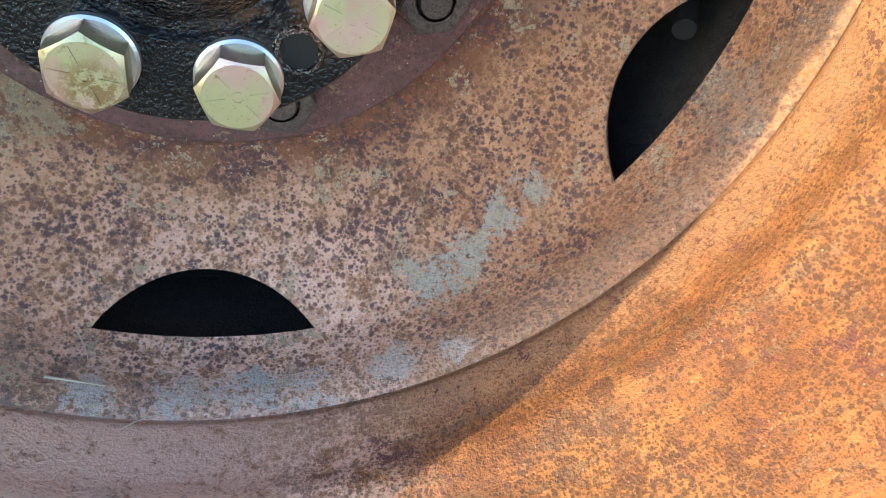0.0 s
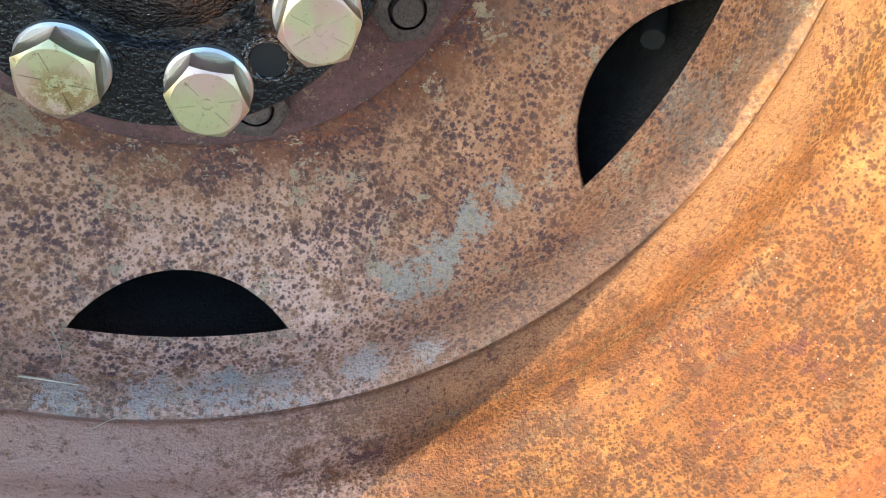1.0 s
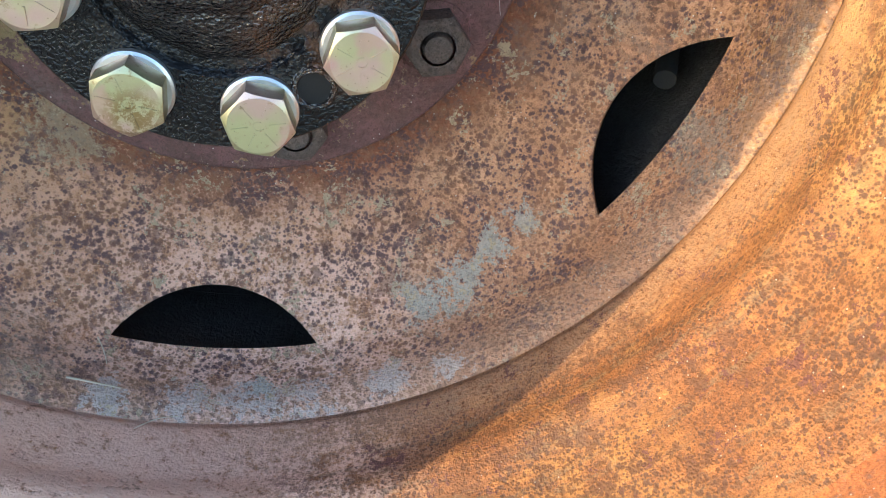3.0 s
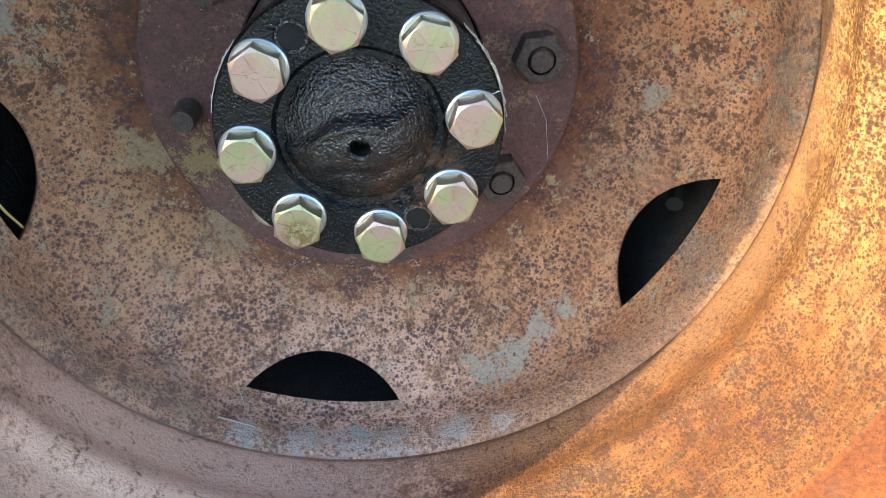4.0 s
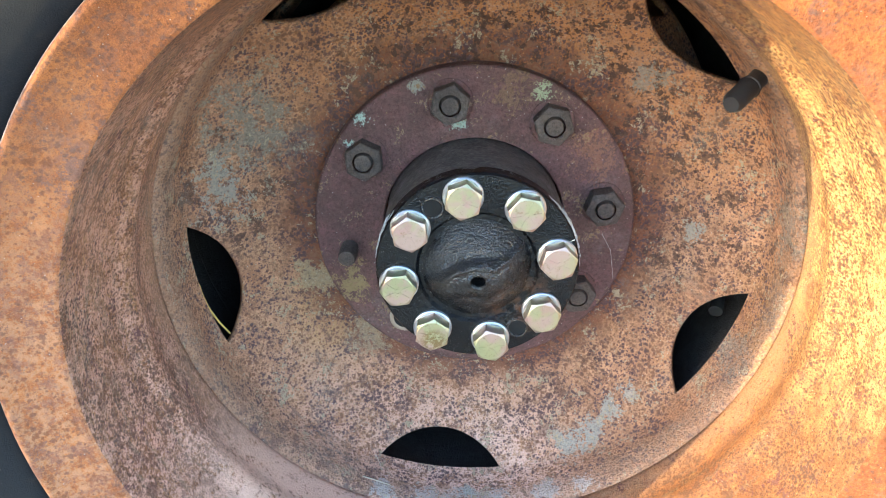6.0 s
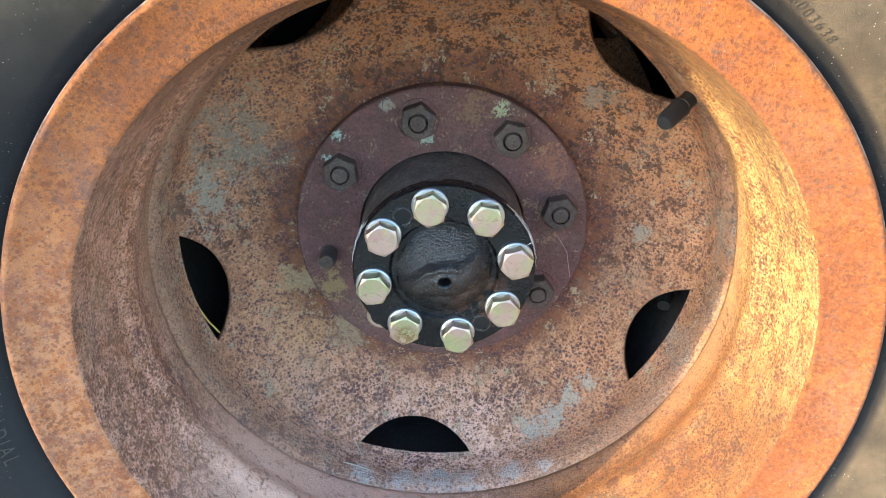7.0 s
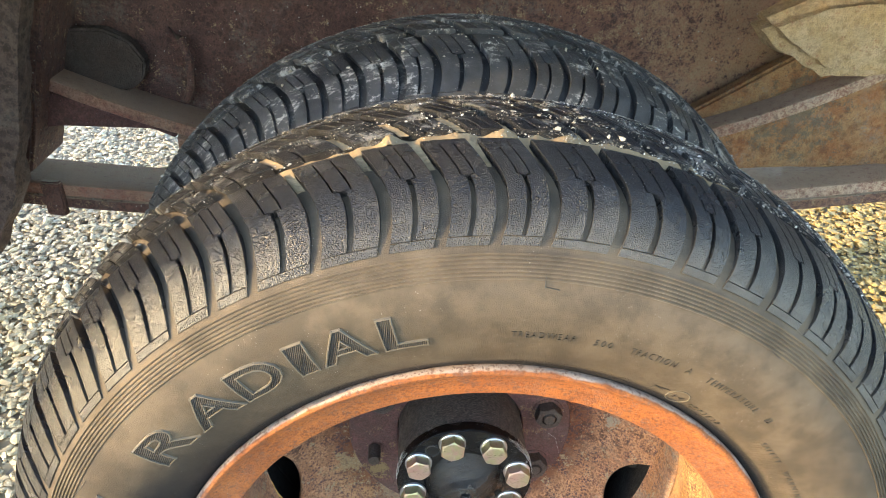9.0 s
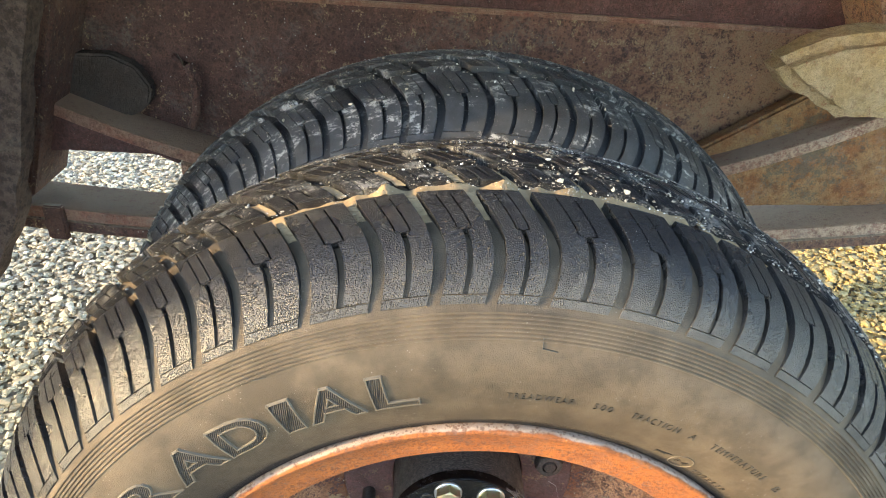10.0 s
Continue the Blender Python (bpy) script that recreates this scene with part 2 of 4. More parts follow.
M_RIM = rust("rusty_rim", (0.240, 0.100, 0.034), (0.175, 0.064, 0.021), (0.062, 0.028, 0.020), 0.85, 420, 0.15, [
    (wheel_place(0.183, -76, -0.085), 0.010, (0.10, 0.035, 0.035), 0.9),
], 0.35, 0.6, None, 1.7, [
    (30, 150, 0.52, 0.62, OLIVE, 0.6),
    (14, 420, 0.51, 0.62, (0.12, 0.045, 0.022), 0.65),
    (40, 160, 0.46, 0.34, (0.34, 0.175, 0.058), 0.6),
# Pale dust at the bottom, raised to lift the shade there.
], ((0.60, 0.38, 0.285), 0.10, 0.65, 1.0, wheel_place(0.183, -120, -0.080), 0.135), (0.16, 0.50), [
    # Left and bottom tones brighten the shaded barrel; right tone adds sunlit gold.
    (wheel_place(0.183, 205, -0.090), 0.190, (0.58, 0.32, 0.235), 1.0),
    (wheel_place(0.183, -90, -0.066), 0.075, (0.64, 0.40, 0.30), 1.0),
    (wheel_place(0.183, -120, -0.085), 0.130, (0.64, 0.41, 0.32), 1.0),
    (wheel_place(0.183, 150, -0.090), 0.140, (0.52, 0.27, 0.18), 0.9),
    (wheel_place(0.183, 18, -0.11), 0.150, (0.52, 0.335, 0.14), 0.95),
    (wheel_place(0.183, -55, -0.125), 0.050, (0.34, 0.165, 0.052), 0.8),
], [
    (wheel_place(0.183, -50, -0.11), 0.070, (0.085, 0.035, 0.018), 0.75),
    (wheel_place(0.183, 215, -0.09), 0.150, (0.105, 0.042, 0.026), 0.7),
# Brown of the shaded zone next to the lip, put in by depth.
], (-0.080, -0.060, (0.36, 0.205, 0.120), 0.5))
M_FLANGE = rust("rusty_flange", (0.37, 0.112, 0.022), (0.27, 0.074, 0.015), (0.11, 0.046, 0.030), 0.7, 220, 0.1, [
    (wheel_place(0.1872, 150, -0.1555), 0.02, (0.16, 0.08, 0.06), 0.7),
# Tones put the fall of light into colour: left side paler, right darker.
], 0.3, 0.6, (0.2148, 0.2138, (0.42, 0.31, 0.25), 1), 1.25, [(10, 500, 0.55, 0.68, (0.22, 0.075, 0.03), 0.6), (60, 200, 0.53, 0.62, (0.20, 0.075, 0.04), 0.7)], None, (0.10, 0.40), [(wheel_place(0.200, 185, -0.16), 0.190, (0.48, 0.24, 0.125), 0.6), (wheel_place(0.200, 0, -0.16), 0.210, (0.185, 0.055, 0.014), 1.0)], [(wheel_place(0.200, 190, -0.16), 0.200, (0.20, 0.085, 0.06), 0.4)])
M_PLATE = rust("purple_rust", (0.125, 0.058, 0.055), (0.10, 0.048, 0.042), (0.05, 0.026, 0.026), 0.4, 190, 0.2, [
    (wheel_place(0.098, 134, 0.012), 0.0105, (0.34, 0.46, 0.40), 1.0),
    (wheel_place(0.094, 143, 0.012), 0.006, (0.34, 0.46, 0.40), 1.0),
    (wheel_place(0.067, 97, 0.012), 0.008, (0.30, 0.40, 0.32), 0.9),
    (wheel_place(0.095, 64, 0.012), 0.011, (0.32, 0.36, 0.22), 0.9),
    (wheel_place(0.098, 110, 0.012), 0.008, (0.28, 0.29, 0.24), 0.8),
    (wheel_place(0.088, 206, 0.012), 0.022, (0.26, 0.19, 0.08), 0.8),
    (wheel_place(0.090, 28, 0.012), 0.030, (0.24, 0.11, 0.06), 0.6),
    (wheel_place(0.090, 75, 0.012), 0.026, (0.20, 0.12, 0.06), 0.6),
], 0.6, 0.5)
M_NUT = rust("dark_rusty_steel", (0.085, 0.064, 0.054), (0.058, 0.042, 0.035), (0.03, 0.022, 0.02), 0.5, 400, 0, (), 0.2, 0.4)
# Rust runs lighter to the right, in part to stand for more light.
M_CHASSIS = rust("chassis_rust", (0.165, 0.082, 0.064), (0.108, 0.050, 0.044), (0.05, 0.026, 0.026), 0.75, 110, 0.4, [
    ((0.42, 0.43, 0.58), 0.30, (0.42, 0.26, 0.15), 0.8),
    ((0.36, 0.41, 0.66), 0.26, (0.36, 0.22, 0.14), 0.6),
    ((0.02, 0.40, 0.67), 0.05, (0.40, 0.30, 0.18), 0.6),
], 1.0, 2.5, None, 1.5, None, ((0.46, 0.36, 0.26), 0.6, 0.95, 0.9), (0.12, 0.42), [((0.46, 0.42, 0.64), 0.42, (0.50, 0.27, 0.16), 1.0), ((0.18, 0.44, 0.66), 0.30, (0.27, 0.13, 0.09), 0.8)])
# Paler towards the right end.
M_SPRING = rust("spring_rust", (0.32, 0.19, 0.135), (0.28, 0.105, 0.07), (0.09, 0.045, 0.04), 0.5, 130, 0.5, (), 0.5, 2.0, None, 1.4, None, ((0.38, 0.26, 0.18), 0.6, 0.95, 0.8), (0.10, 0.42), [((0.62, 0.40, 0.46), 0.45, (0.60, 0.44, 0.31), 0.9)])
M_SILL = rust("dark_purple_rust", (0.15, 0.068, 0.060), (0.105, 0.044, 0.040), (0.05, 0.025, 0.024), 0.5, 110, 0.2, (), 0.6, 2.0)
M_GUSSET = rust("dull_grey_steel", (0.066, 0.050, 0.042), (0.060, 0.036, 0.028), (0.04, 0.026, 0.02), 0.5, 90, 0.4, (), 0.3, 1.5)
M_CRUST = rust("dirt_crust", (0.20, 0.135, 0.105), (0.14, 0.085, 0.066), (0.03, 0.02, 0.017), 0.7, 70, 0.3, (), 0.4, 3.5)
M_PATCHY = rust("patchy_rust", (0.36, 0.21, 0.095), (0.32, 0.12, 0.04), (0.10, 0.055, 0.03), 0.7, 45, 0.6, [((0.46, 0.41, 0.50), 0.10, (0.12, 0.11, 0.08), 0.7)], 0.4, 2.0, None, 1.4, None, None, (0.05, 0.42))
M_MUD = rust("dried_mud", (0.62, 0.46, 0.27), (0.55, 0.37, 0.17), (0.27, 0.15, 0.07), 0.6, 60, 0.2, [((0.37, 0.27, 0.58), 0.05, (0.40, 0.17, 0.09), 0.7)], 0.2, 4.0, None, 1.2, None, None, (0.0, 0.40))
# Black paint, with the deep shade behind the openings put into it.
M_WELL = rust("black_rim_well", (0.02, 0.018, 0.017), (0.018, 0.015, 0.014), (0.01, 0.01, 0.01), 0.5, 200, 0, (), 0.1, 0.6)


def oily(name, spec, relief, wet, base=1.0):
    k = Nodes(name, 0.3)
    k.b.inputs["Specular IOR Level"].default_value = spec
    n = k.noise(90, 5, 0.7)
    c = k.mix(k.step(n, 0.5, 0.75), (0.003 * base, 0.0034 * base, 0.0045 * base), (0.010 * base, 0.008 * base, 0.007 * base))
    c = k.mix(k.calc("MULTIPLY", k.near(wheel_place(0.03, -45, -0.05), 0.026), k.step(k.noise(120, 4), 0.4, 0.65)), c, (0.06, 0.028, 0.015))
    w = k.cells(900)
    c = k.mix(k.calc("MULTIPLY", k.step(w.outputs["Distance"], 0.14, 0.06), k.step(k.noise(70), 0.5, 0.6)), c, (0.4, 0.38, 0.35))
    h = k.calc("ADD", k.noise(760, 2, 0.5), k.calc("MULTIPLY", k.noise(250, 4, 0.6), 0.6))
    k.bump(h, relief, 1.0)
    return k.done(c, k.calc("ADD", k.step(n, 0.35, 0.7, 0.22), wet))


def turned_steel():
    """Black painted steel with fine scratches round the axle."""
    k = Nodes("scratched_black_steel", 0.5)
    k.b.inputs["Specular IOR Level"].default_value = 0.35
    lines, wide = k.noise(1.0, 5, 0.75, at=k.round_axle(90, 900)), k.noise(70, 5, 0.7)
    c = k.mix(k.step(lines, 0.42, 0.66), (0.042, 0.040, 0.039), (0.20, 0.175, 0.155))
    c = k.mix(k.step(wide, 0.50, 0.66, 0.6), c, (0.055, 0.050, 0.046))
    c = k.mix(k.step(k.noise(500, 4, 0.7), 0.58, 0.66, 0.7), c, (0.20, 0.165, 0.14))
    k.bump(k.calc("ADD", lines, wide), 0.0006, 0.8)
    return k.done(c, k.calc("ADD", k.step(wide, 0.3, 0.7, 0.3), 0.35))


def zinc():
    k = Nodes("yellow_zinc", 0.35, 0.75)
    n, m = k.noise(55, 3), k.noise(260, 5, 0.7)
    c = k.mix(k.step(n, 0.42, 0.6), (0.42, 0.365, 0.23), (0.45, 0.32, 0.27))
    c = k.mix(k.step(k.noise(38, 2), 0.5, 0.66, 0.7), c, (0.34, 0.36, 0.19))
    c = k.mix(k.step(k.noise(70, 3), 0.54, 0.66, 0.6), c, (0.46, 0.27, 0.25))
    c = k.mix(k.step(m, 0.58, 0.72, 0.8), c, (0.22, 0.15, 0.07))
    c = k.mix(k.step(k.cells(520).outputs["Distance"], 0.14, 0.06, 0.5), c, (0.12, 0.08, 0.05))
    c = k.mix(k.calc("MULTIPLY", k.near(wheel_place(0.048, -123, -0.0625), 0.011, 0.3), k.step(k.noise(420, 5, 0.8), 0.42, 0.54, 0.9)), c, (0.20, 0.13, 0.05))
    k.bump(m, 0.0002, 0.5)
    return k.done(c, k.calc("ADD", k.step(m, 0.3, 0.8, 0.3), 0.3))


def rubber(name, dust, amount, salt=0.0, grain=0.0006, gloss=0.42, pimple=0.0, side_shade=(), flank=(), shine=0.4):
    k = Nodes(name, 0.6)
    k.b.inputs["Specular IOR Level"].default_value = shine
    n, m = k.noise(14, 5, 0.6), k.noise(120, 5, 0.7)
    bands = k.noise(1.0, 4, 0.6, at=k.round_axle(12, 60))
    lay = k.calc("MULTIPLY", k.step(k.calc("ADD", k.calc("MULTIPLY", n, 0.5), k.calc("MULTIPLY", bands, 0.5)), 0.16, 0.60), amount)
    if side_shade:  # shade on one side put in as black rubber; a thin black ring beside the rim
        outer_r, inner_r, centre, radius, much = side_shade
        v = k.t.nodes.new("ShaderNodeVectorMath")
        v.operation = "DISTANCE"
        flat = k.t.nodes.new("ShaderNodeVectorMath")
        flat.operation = "MULTIPLY"
        k.put(flat.inputs[0], k.pos)
        flat.inputs[1].default_value = (1, 0, 1)
        k.put(v.inputs[0], flat.outputs[0])
        v.inputs[1].default_value = (0, 0, AX)
        ring = k.step(k.calc("ADD", v.outputs["Value"], k.calc("MULTIPLY", k.calc("SUBTRACT", n, 0.5), 0.05)), outer_r, inner_r, much)
        lay = k.calc("MULTIPLY", lay, k.calc("SUBTRACT", 1.0, k.step(v.outputs["Value"], 0.2222, 0.2186, 0.9)))
        lay = k.calc("MULTIPLY", lay, k.calc("SUBTRACT", 1.0, k.calc("MULTIPLY", ring, k.near(centre, radius, 0.35))))
    if flank:  # dust left on the flank, worn off towards the crown
        inner_r, outer_r, much = flank
        p = k.t.nodes.new("ShaderNodeSeparateXYZ")
        k.put(p.inputs[0], k.pos)
        far = k.calc("SQRT", k.calc("ADD", k.calc("POWER", p.outputs[0], 2.0), k.calc("POWER", k.calc("SUBTRACT", p.outputs[2], AX), 2.0)))
        lay = k.calc("MAXIMUM", lay, k.calc("MULTIPLY", k.step(k.calc("ADD", far, k.calc("MULTIPLY", k.calc("SUBTRACT", m, 0.5), 0.03)), outer_r, inner_r, much), k.step(n, 0.2, 0.6)))
    c = k.mix(lay, (0.009, 0.0095, 0.012), k.mix(k.step(k.noise(38, 5, 0.65), 0.36, 0.66), tuple(v * 0.72 for v in dust), tuple(v * 1.18 for v in dust)))
    c = k.mix(k.step(m, 0.55, 0.8, 0.3 * amount), c, tuple(v * 0.5 for v in dust))
    if salt:
        s = k.calc("MULTIPLY", k.step(k.noise(1.0, 6, 0.8, at=k.round_axle(75, 115)), 0.50, 0.58), k.step(k.noise(1.0, 3, at=k.round_axle(24, 40)), 0.47, 0.57, salt))
        s = k.calc("MULTIPLY", s, k.step(k.noise(400, 4, 0.7), 0.36, 0.56))
        c = k.mix(s, c, (0.46, 0.44, 0.41))
    w = k.cells(420)
    c = k.mix(k.calc("MULTIPLY", k.step(w.outputs["Distance"], 0.13, 0.07), k.step(k.noise(35, 3), 0.5, 0.62, 0.6)), c, (0.45, 0.42, 0.38))
    h = k.calc("ADD", k.noise(1500, 3, 0.7), k.calc("MULTIPLY", m, 0.25))
    if pimple:
        h = k.calc("ADD", k.calc("MULTIPLY", h, 0.35), k.calc("MULTIPLY", k.step(k.cells(1050).outputs["Distance"], 0.50, 0.05), pimple))
    k.bump(h, grain, 0.7)
    return k.done(c, k.calc("ADD", k.step(n, 0.2, 0.8, 0.25), gloss))


def hatched():
    """Rubber with the fine ribs that fill moulded letters."""
    k = Nodes("ribbed_rubber", 0.55)
    w = k.t.nodes.new("ShaderNodeTexWave")
    k.put(w.inputs["Vector"], k.pos)
    w.inputs["Scale"].default_value = 300
    w.bands_direction = "X"
    c = k.mix(w.outputs["Fac"], (0.020, 0.020, 0.021), (0.055, 0.048, 0.040))
    k.bump(w.outputs["Fac"], 0.0008, 1.0)
    return k.done(c)


def plain(name, colour, rough, metal=0.0, scale=80, vary=0.4, dist=0.0005):
    k = Nodes(name, rough, metal)
    n = k.noise(scale, 5, 0.7)
    c = k.mix(n, tuple(v * (1 - vary) for v in colour), tuple(v * (1 + vary) for v in colour))
    k.bump(n, dist, 0.6)
    return k.done(c)


def gravel_ground():
    k = Nodes("gravel", 0.9)
    v = k.cells(70)
    c = k.mix(k.step(k.noise(1.2, 4), 0.4, 0.65), (0.31, 0.285, 0.24), (0.34, 0.29, 0.20))
    sep = k.t.nodes.new("ShaderNodeSeparateColor")
    k.put(sep.inputs[0], v.outputs["Color"])
    c = k.mix(k.step(sep.outputs[0], 0.5, 1.0), c, (0.20, 0.18, 0.15))
    k.bump(v.outputs["Distance"], 0.01, -0.8)
    return k.done(c)


def stones():
    k = Nodes("gravel_stone", 0.85)
    r = k.t.nodes.new("ShaderNodeNewGeometry").outputs["Random Per Island"]
    c = k.mix(k.step(r, 0.1, 0.45), (0.37, 0.33, 0.27), (0.58, 0.51, 0.39))
    c = k.mix(k.step(r, 0.75, 0.95), c, (0.70, 0.66, 0.56))
    c = k.mix(k.step(k.noise(1.1, 3), 0.5, 0.68, 0.5), c, (0.50, 0.39, 0.19))
    # Stones on the right carry golden sunlight in their colour.
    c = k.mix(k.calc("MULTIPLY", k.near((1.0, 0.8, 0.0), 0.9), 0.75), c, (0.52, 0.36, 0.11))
    k.bump(k.noise(300, 4), 0.001, 0.6)
    return k.done(c)


def crumbs():
    k = Nodes("pale_grit", 0.9)
    r = k.t.nodes.new("ShaderNodeNewGeometry").outputs["Random Per Island"]
    c = k.mix(k.step(r, 0.0, 0.7), (0.12, 0.10, 0.08), (0.36, 0.32, 0.26))
    c = k.mix(k.step(r, 0.72, 1.0), c, (0.66, 0.64, 0.60))
    k.bump(k.noise(2500, 3), 0.0004, 0.6)
    return k.done(c)


M_OIL, M_ZINC = oily("black_oily_paint", 0.26, 0.0009, 0.12), zinc()
M_DOME = oily("wet_black_oil", 0.85, 0.0017, 0.08)
M_BARREL = turned_steel()
M_SILVER = plain("bright_zinc", (0.50, 0.52, 0.54), 0.35, 0.9, 120, 0.2, 0.0003)
# The left part near the rim is blackened to paint in its shade.
M_SIDE = rubber("dusty_sidewall", (0.118, 0.088, 0.058), 0.9, 0, 0.0006, 0.45, 0, (0.268, 0.236, wheel_place(0.20, 172, -0.17), 0.25, 0.97), (), 0.22)
M_LETTER = plain("bare_rubber_letter", (0.042, 0.037, 0.031), 0.5)
M_PRINT = plain("worn_print_rubber", (0.034, 0.029, 0.024), 0.5)
M_TREAD = rubber("tread_rubber", (0.090, 0.080, 0.066), 0.06, 0.05, 0.0012, 0.14, 1.0, (), (0.300, 0.327, 0.75))
M_TREAD_IN = rubber("salty_tread_rubber", (0.085, 0.086, 0.088), 0.6, 0.9, 0.0006, 0.3)
M_CROWN = rubber("sandy_crown_rubber", (0.06, 0.055, 0.048), 0.10, 0.40, 0.0007, 0.22, 1.0)
# Darker copy of the sidewall: the inner tyre's shade is in its colour.
M_SIDE_IN = rubber("shaded_sidewall", (0.045, 0.044, 0.044), 0.5, 0.2)
M_HATCH = hatched()
M_LINE = plain("dusty_rubber_line", (0.12, 0.10, 0.075), 0.6)
M_SAND = plain("sand", (0.27, 0.190, 0.105), 0.95, 0, 500, 0.4, 0.001)
M_CRUMB = crumbs()
M_STRAW = plain("straw", (0.45, 0.40, 0.30), 0.8)
M_GOLD = plain("sunlit_edge_gold", (0.75, 0.48, 0.14), 0.7)
M_WEB = plain("cobweb", (0.5, 0.48, 0.45), 0.8)
M_CAP = plain("grey_plastic", (0.016, 0.017, 0.020), 0.45)
M_WORN = plain("worn_steel_edge", (0.34, 0.26, 0.19), 0.6, 0.2, 300)
M_DRUM = plain("drum_iron", (0.03, 0.028, 0.026), 0.6, 0.3)
M_BLACK = plain("dark_bore", (0.004, 0.004, 0.004), 0.9)
M_BLOCKER = plain("blocker_brown", (0.10, 0.06, 0.04), 0.85, 0, 40)
M_GROUND, M_STONE = gravel_ground(), stones()

# ---- building helpers ----


def part(name, bm, material, parent=None, label="", sharp=35):
    """Links a bmesh or a mesh as one object under a thing or a part."""
    if isinstance(bm, bmesh.types.BMesh):
        me = bpy.data.meshes.new(name)
        bm.normal_update()
        bm.to_mesh(me)
        bm.free()
        me.materials.append(material)
        if sharp:
            me.polygons.foreach_set("use_smooth", [True] * len(me.polygons))
            me.set_sharp_from_angle(angle=radians(sharp))
    else:
        me = bm
    ob = new(name, me)
    if parent is not None:
        ob.parent = parent
    if label:
        tagged(ob, label)
    return ob


def thing(name, where, label, category, group="", kind=""):
    ob = new(name)
    ob.empty_display_size = 0.05
    ob.location = where
    return tagged(ob, label, category, group, kind)


def lathe(profile, seg=160, a0=0.0, a1=360.0):
    """Turns (radius, depth) pairs round the y axis."""
    bm = bmesh.new()
    full = abs(a1 - a0) >= 359.9
    n = seg if full else seg + 1
    rings = []
    for i in range(n):
        a = radians(a0 + (a1 - a0) * i / seg)
        c, s = math.cos(a), math.sin(a)
        rings.append([bm.verts.new((r * c, y, r * s)) for r, y in profile])
    for i in range(seg):
        p, q = rings[i], rings[(i + 1) % n]
        for j in range(len(profile) - 1):
            bm.faces.new((p[j], p[j + 1], q[j + 1], q[j]))
    return bm


def smooth_profile(points, step=0.003):
    """A rounder line through the given corners (two rounds of corner cutting)."""
    for _ in range(2):
        out = [points[0]]
        for (a, b), (c, d) in zip(points, points[1:]):
            out += [(a * 0.75 + c * 0.25, b * 0.75 + d * 0.25), (a * 0.25 + c * 0.75, b * 0.25 + d * 0.75)]
        points = out + [points[-1]]
    return points


def box(bm, lo, hi, tilt=None):
    vs = [bm.verts.new((x, y, z)) for x in (lo[0], hi[0]) for y in (lo[1], hi[1]) for z in (lo[2], hi[2])]
    for f in ((0, 1, 3, 2), (4, 6, 7, 5), (0, 4, 5, 1), (2, 3, 7, 6), (0, 2, 6, 4), (1, 5, 7, 3)):
        bm.faces.new([vs[i] for i in f])
    if tilt is not None:
        bmesh.ops.transform(bm, matrix=tilt, verts=vs)
    return vs


def plate(points, y0, y1, bevel=0.003):
    """A flat plate: an outline in x and z, thick from y0 to y1, with softened edges."""
    bm = bmesh.new()
    a = [bm.verts.new((x, y0, z)) for x, z in points]
    b = [bm.verts.new((x, y1, z)) for x, z in points]
    bm.faces.new(a)
    bm.faces.new(b[::-1])
    for i in range(len(points)):
        j = (i + 1) % len(points)
        bm.faces.new((a[i], b[i], b[j], a[j]))
    bmesh.ops.recalc_face_normals(bm, faces=bm.faces)
    bmesh.ops.bevel(bm, geom=bm.edges, offset=bevel, segments=2, affect="EDGES", clamp_overlap=True)
    return bm


def tube(points, radius, sides=6, taper=1.0):
    bm = bmesh.new()
    rings = []
    pts = [Vector(p) for p in points]
    for i, p in enumerate(pts):
        d = (pts[min(i + 1, len(pts) - 1)] - pts[max(i - 1, 0)]).normalized()
        u = d.orthogonal().normalized()
        w = d.cross(u)
        r = radius * (1 + (taper - 1) * i / max(1, len(pts) - 1))
        rings.append([bm.verts.new(p + r * (u * math.cos(k * 2 * math.pi / sides) + w * math.sin(k * 2 * math.pi / sides))) for k in range(sides)])
    for p, q in zip(rings, rings[1:]):
        for k in range(sides):
            bm.faces.new((p[k], p[(k + 1) % sides], q[(k + 1) % sides], q[k]))
    bm.faces.new(rings[0][::-1])
    bm.faces.new(rings[-1])
    return bm


def hexhead(flat, height, chamfer=0.0, bore=0.0, y0=0.0):
    """A hexagon along -y from y0, its top corners rounded off as on a real bolt or nut. flat: half the width across flats."""
    seg = 48

    def hexr(i):
        a = (i * 360 / seg + 30) % 60 - 30
        return flat / math.cos(radians(a))

    rows = []
    for kind in range(4 if bore else 3):
        row = []
        for i in range(seg):
            hr = hexr(i)
            if kind == 0:
                r, h = hr, 0
            elif kind == 1:
                r, h = hr, height - chamfer - (hr - flat) * 0.55
            elif kind == 2:
                r, h = flat * 0.94, height
            else:
                r, h = bore, height
            row.append((r, h, radians(i * 360 / seg)))
        rows.append(row)
    bm = bmesh.new()
    vs = [[bm.verts.new((r * math.cos(a), y0 - h, r * math.sin(a))) for r, h, a in row] for row in rows]
    for p, q in zip(vs, vs[1:]):
        for i in range(seg):
            j = (i + 1) % seg
            bm.faces.new((p[i], q[i], q[j], p[j]))
    if not bore:
        bm.faces.new(vs[-1][::-1])
    bmesh.ops.recalc_face_normals(bm, faces=bm.faces)
    return bm


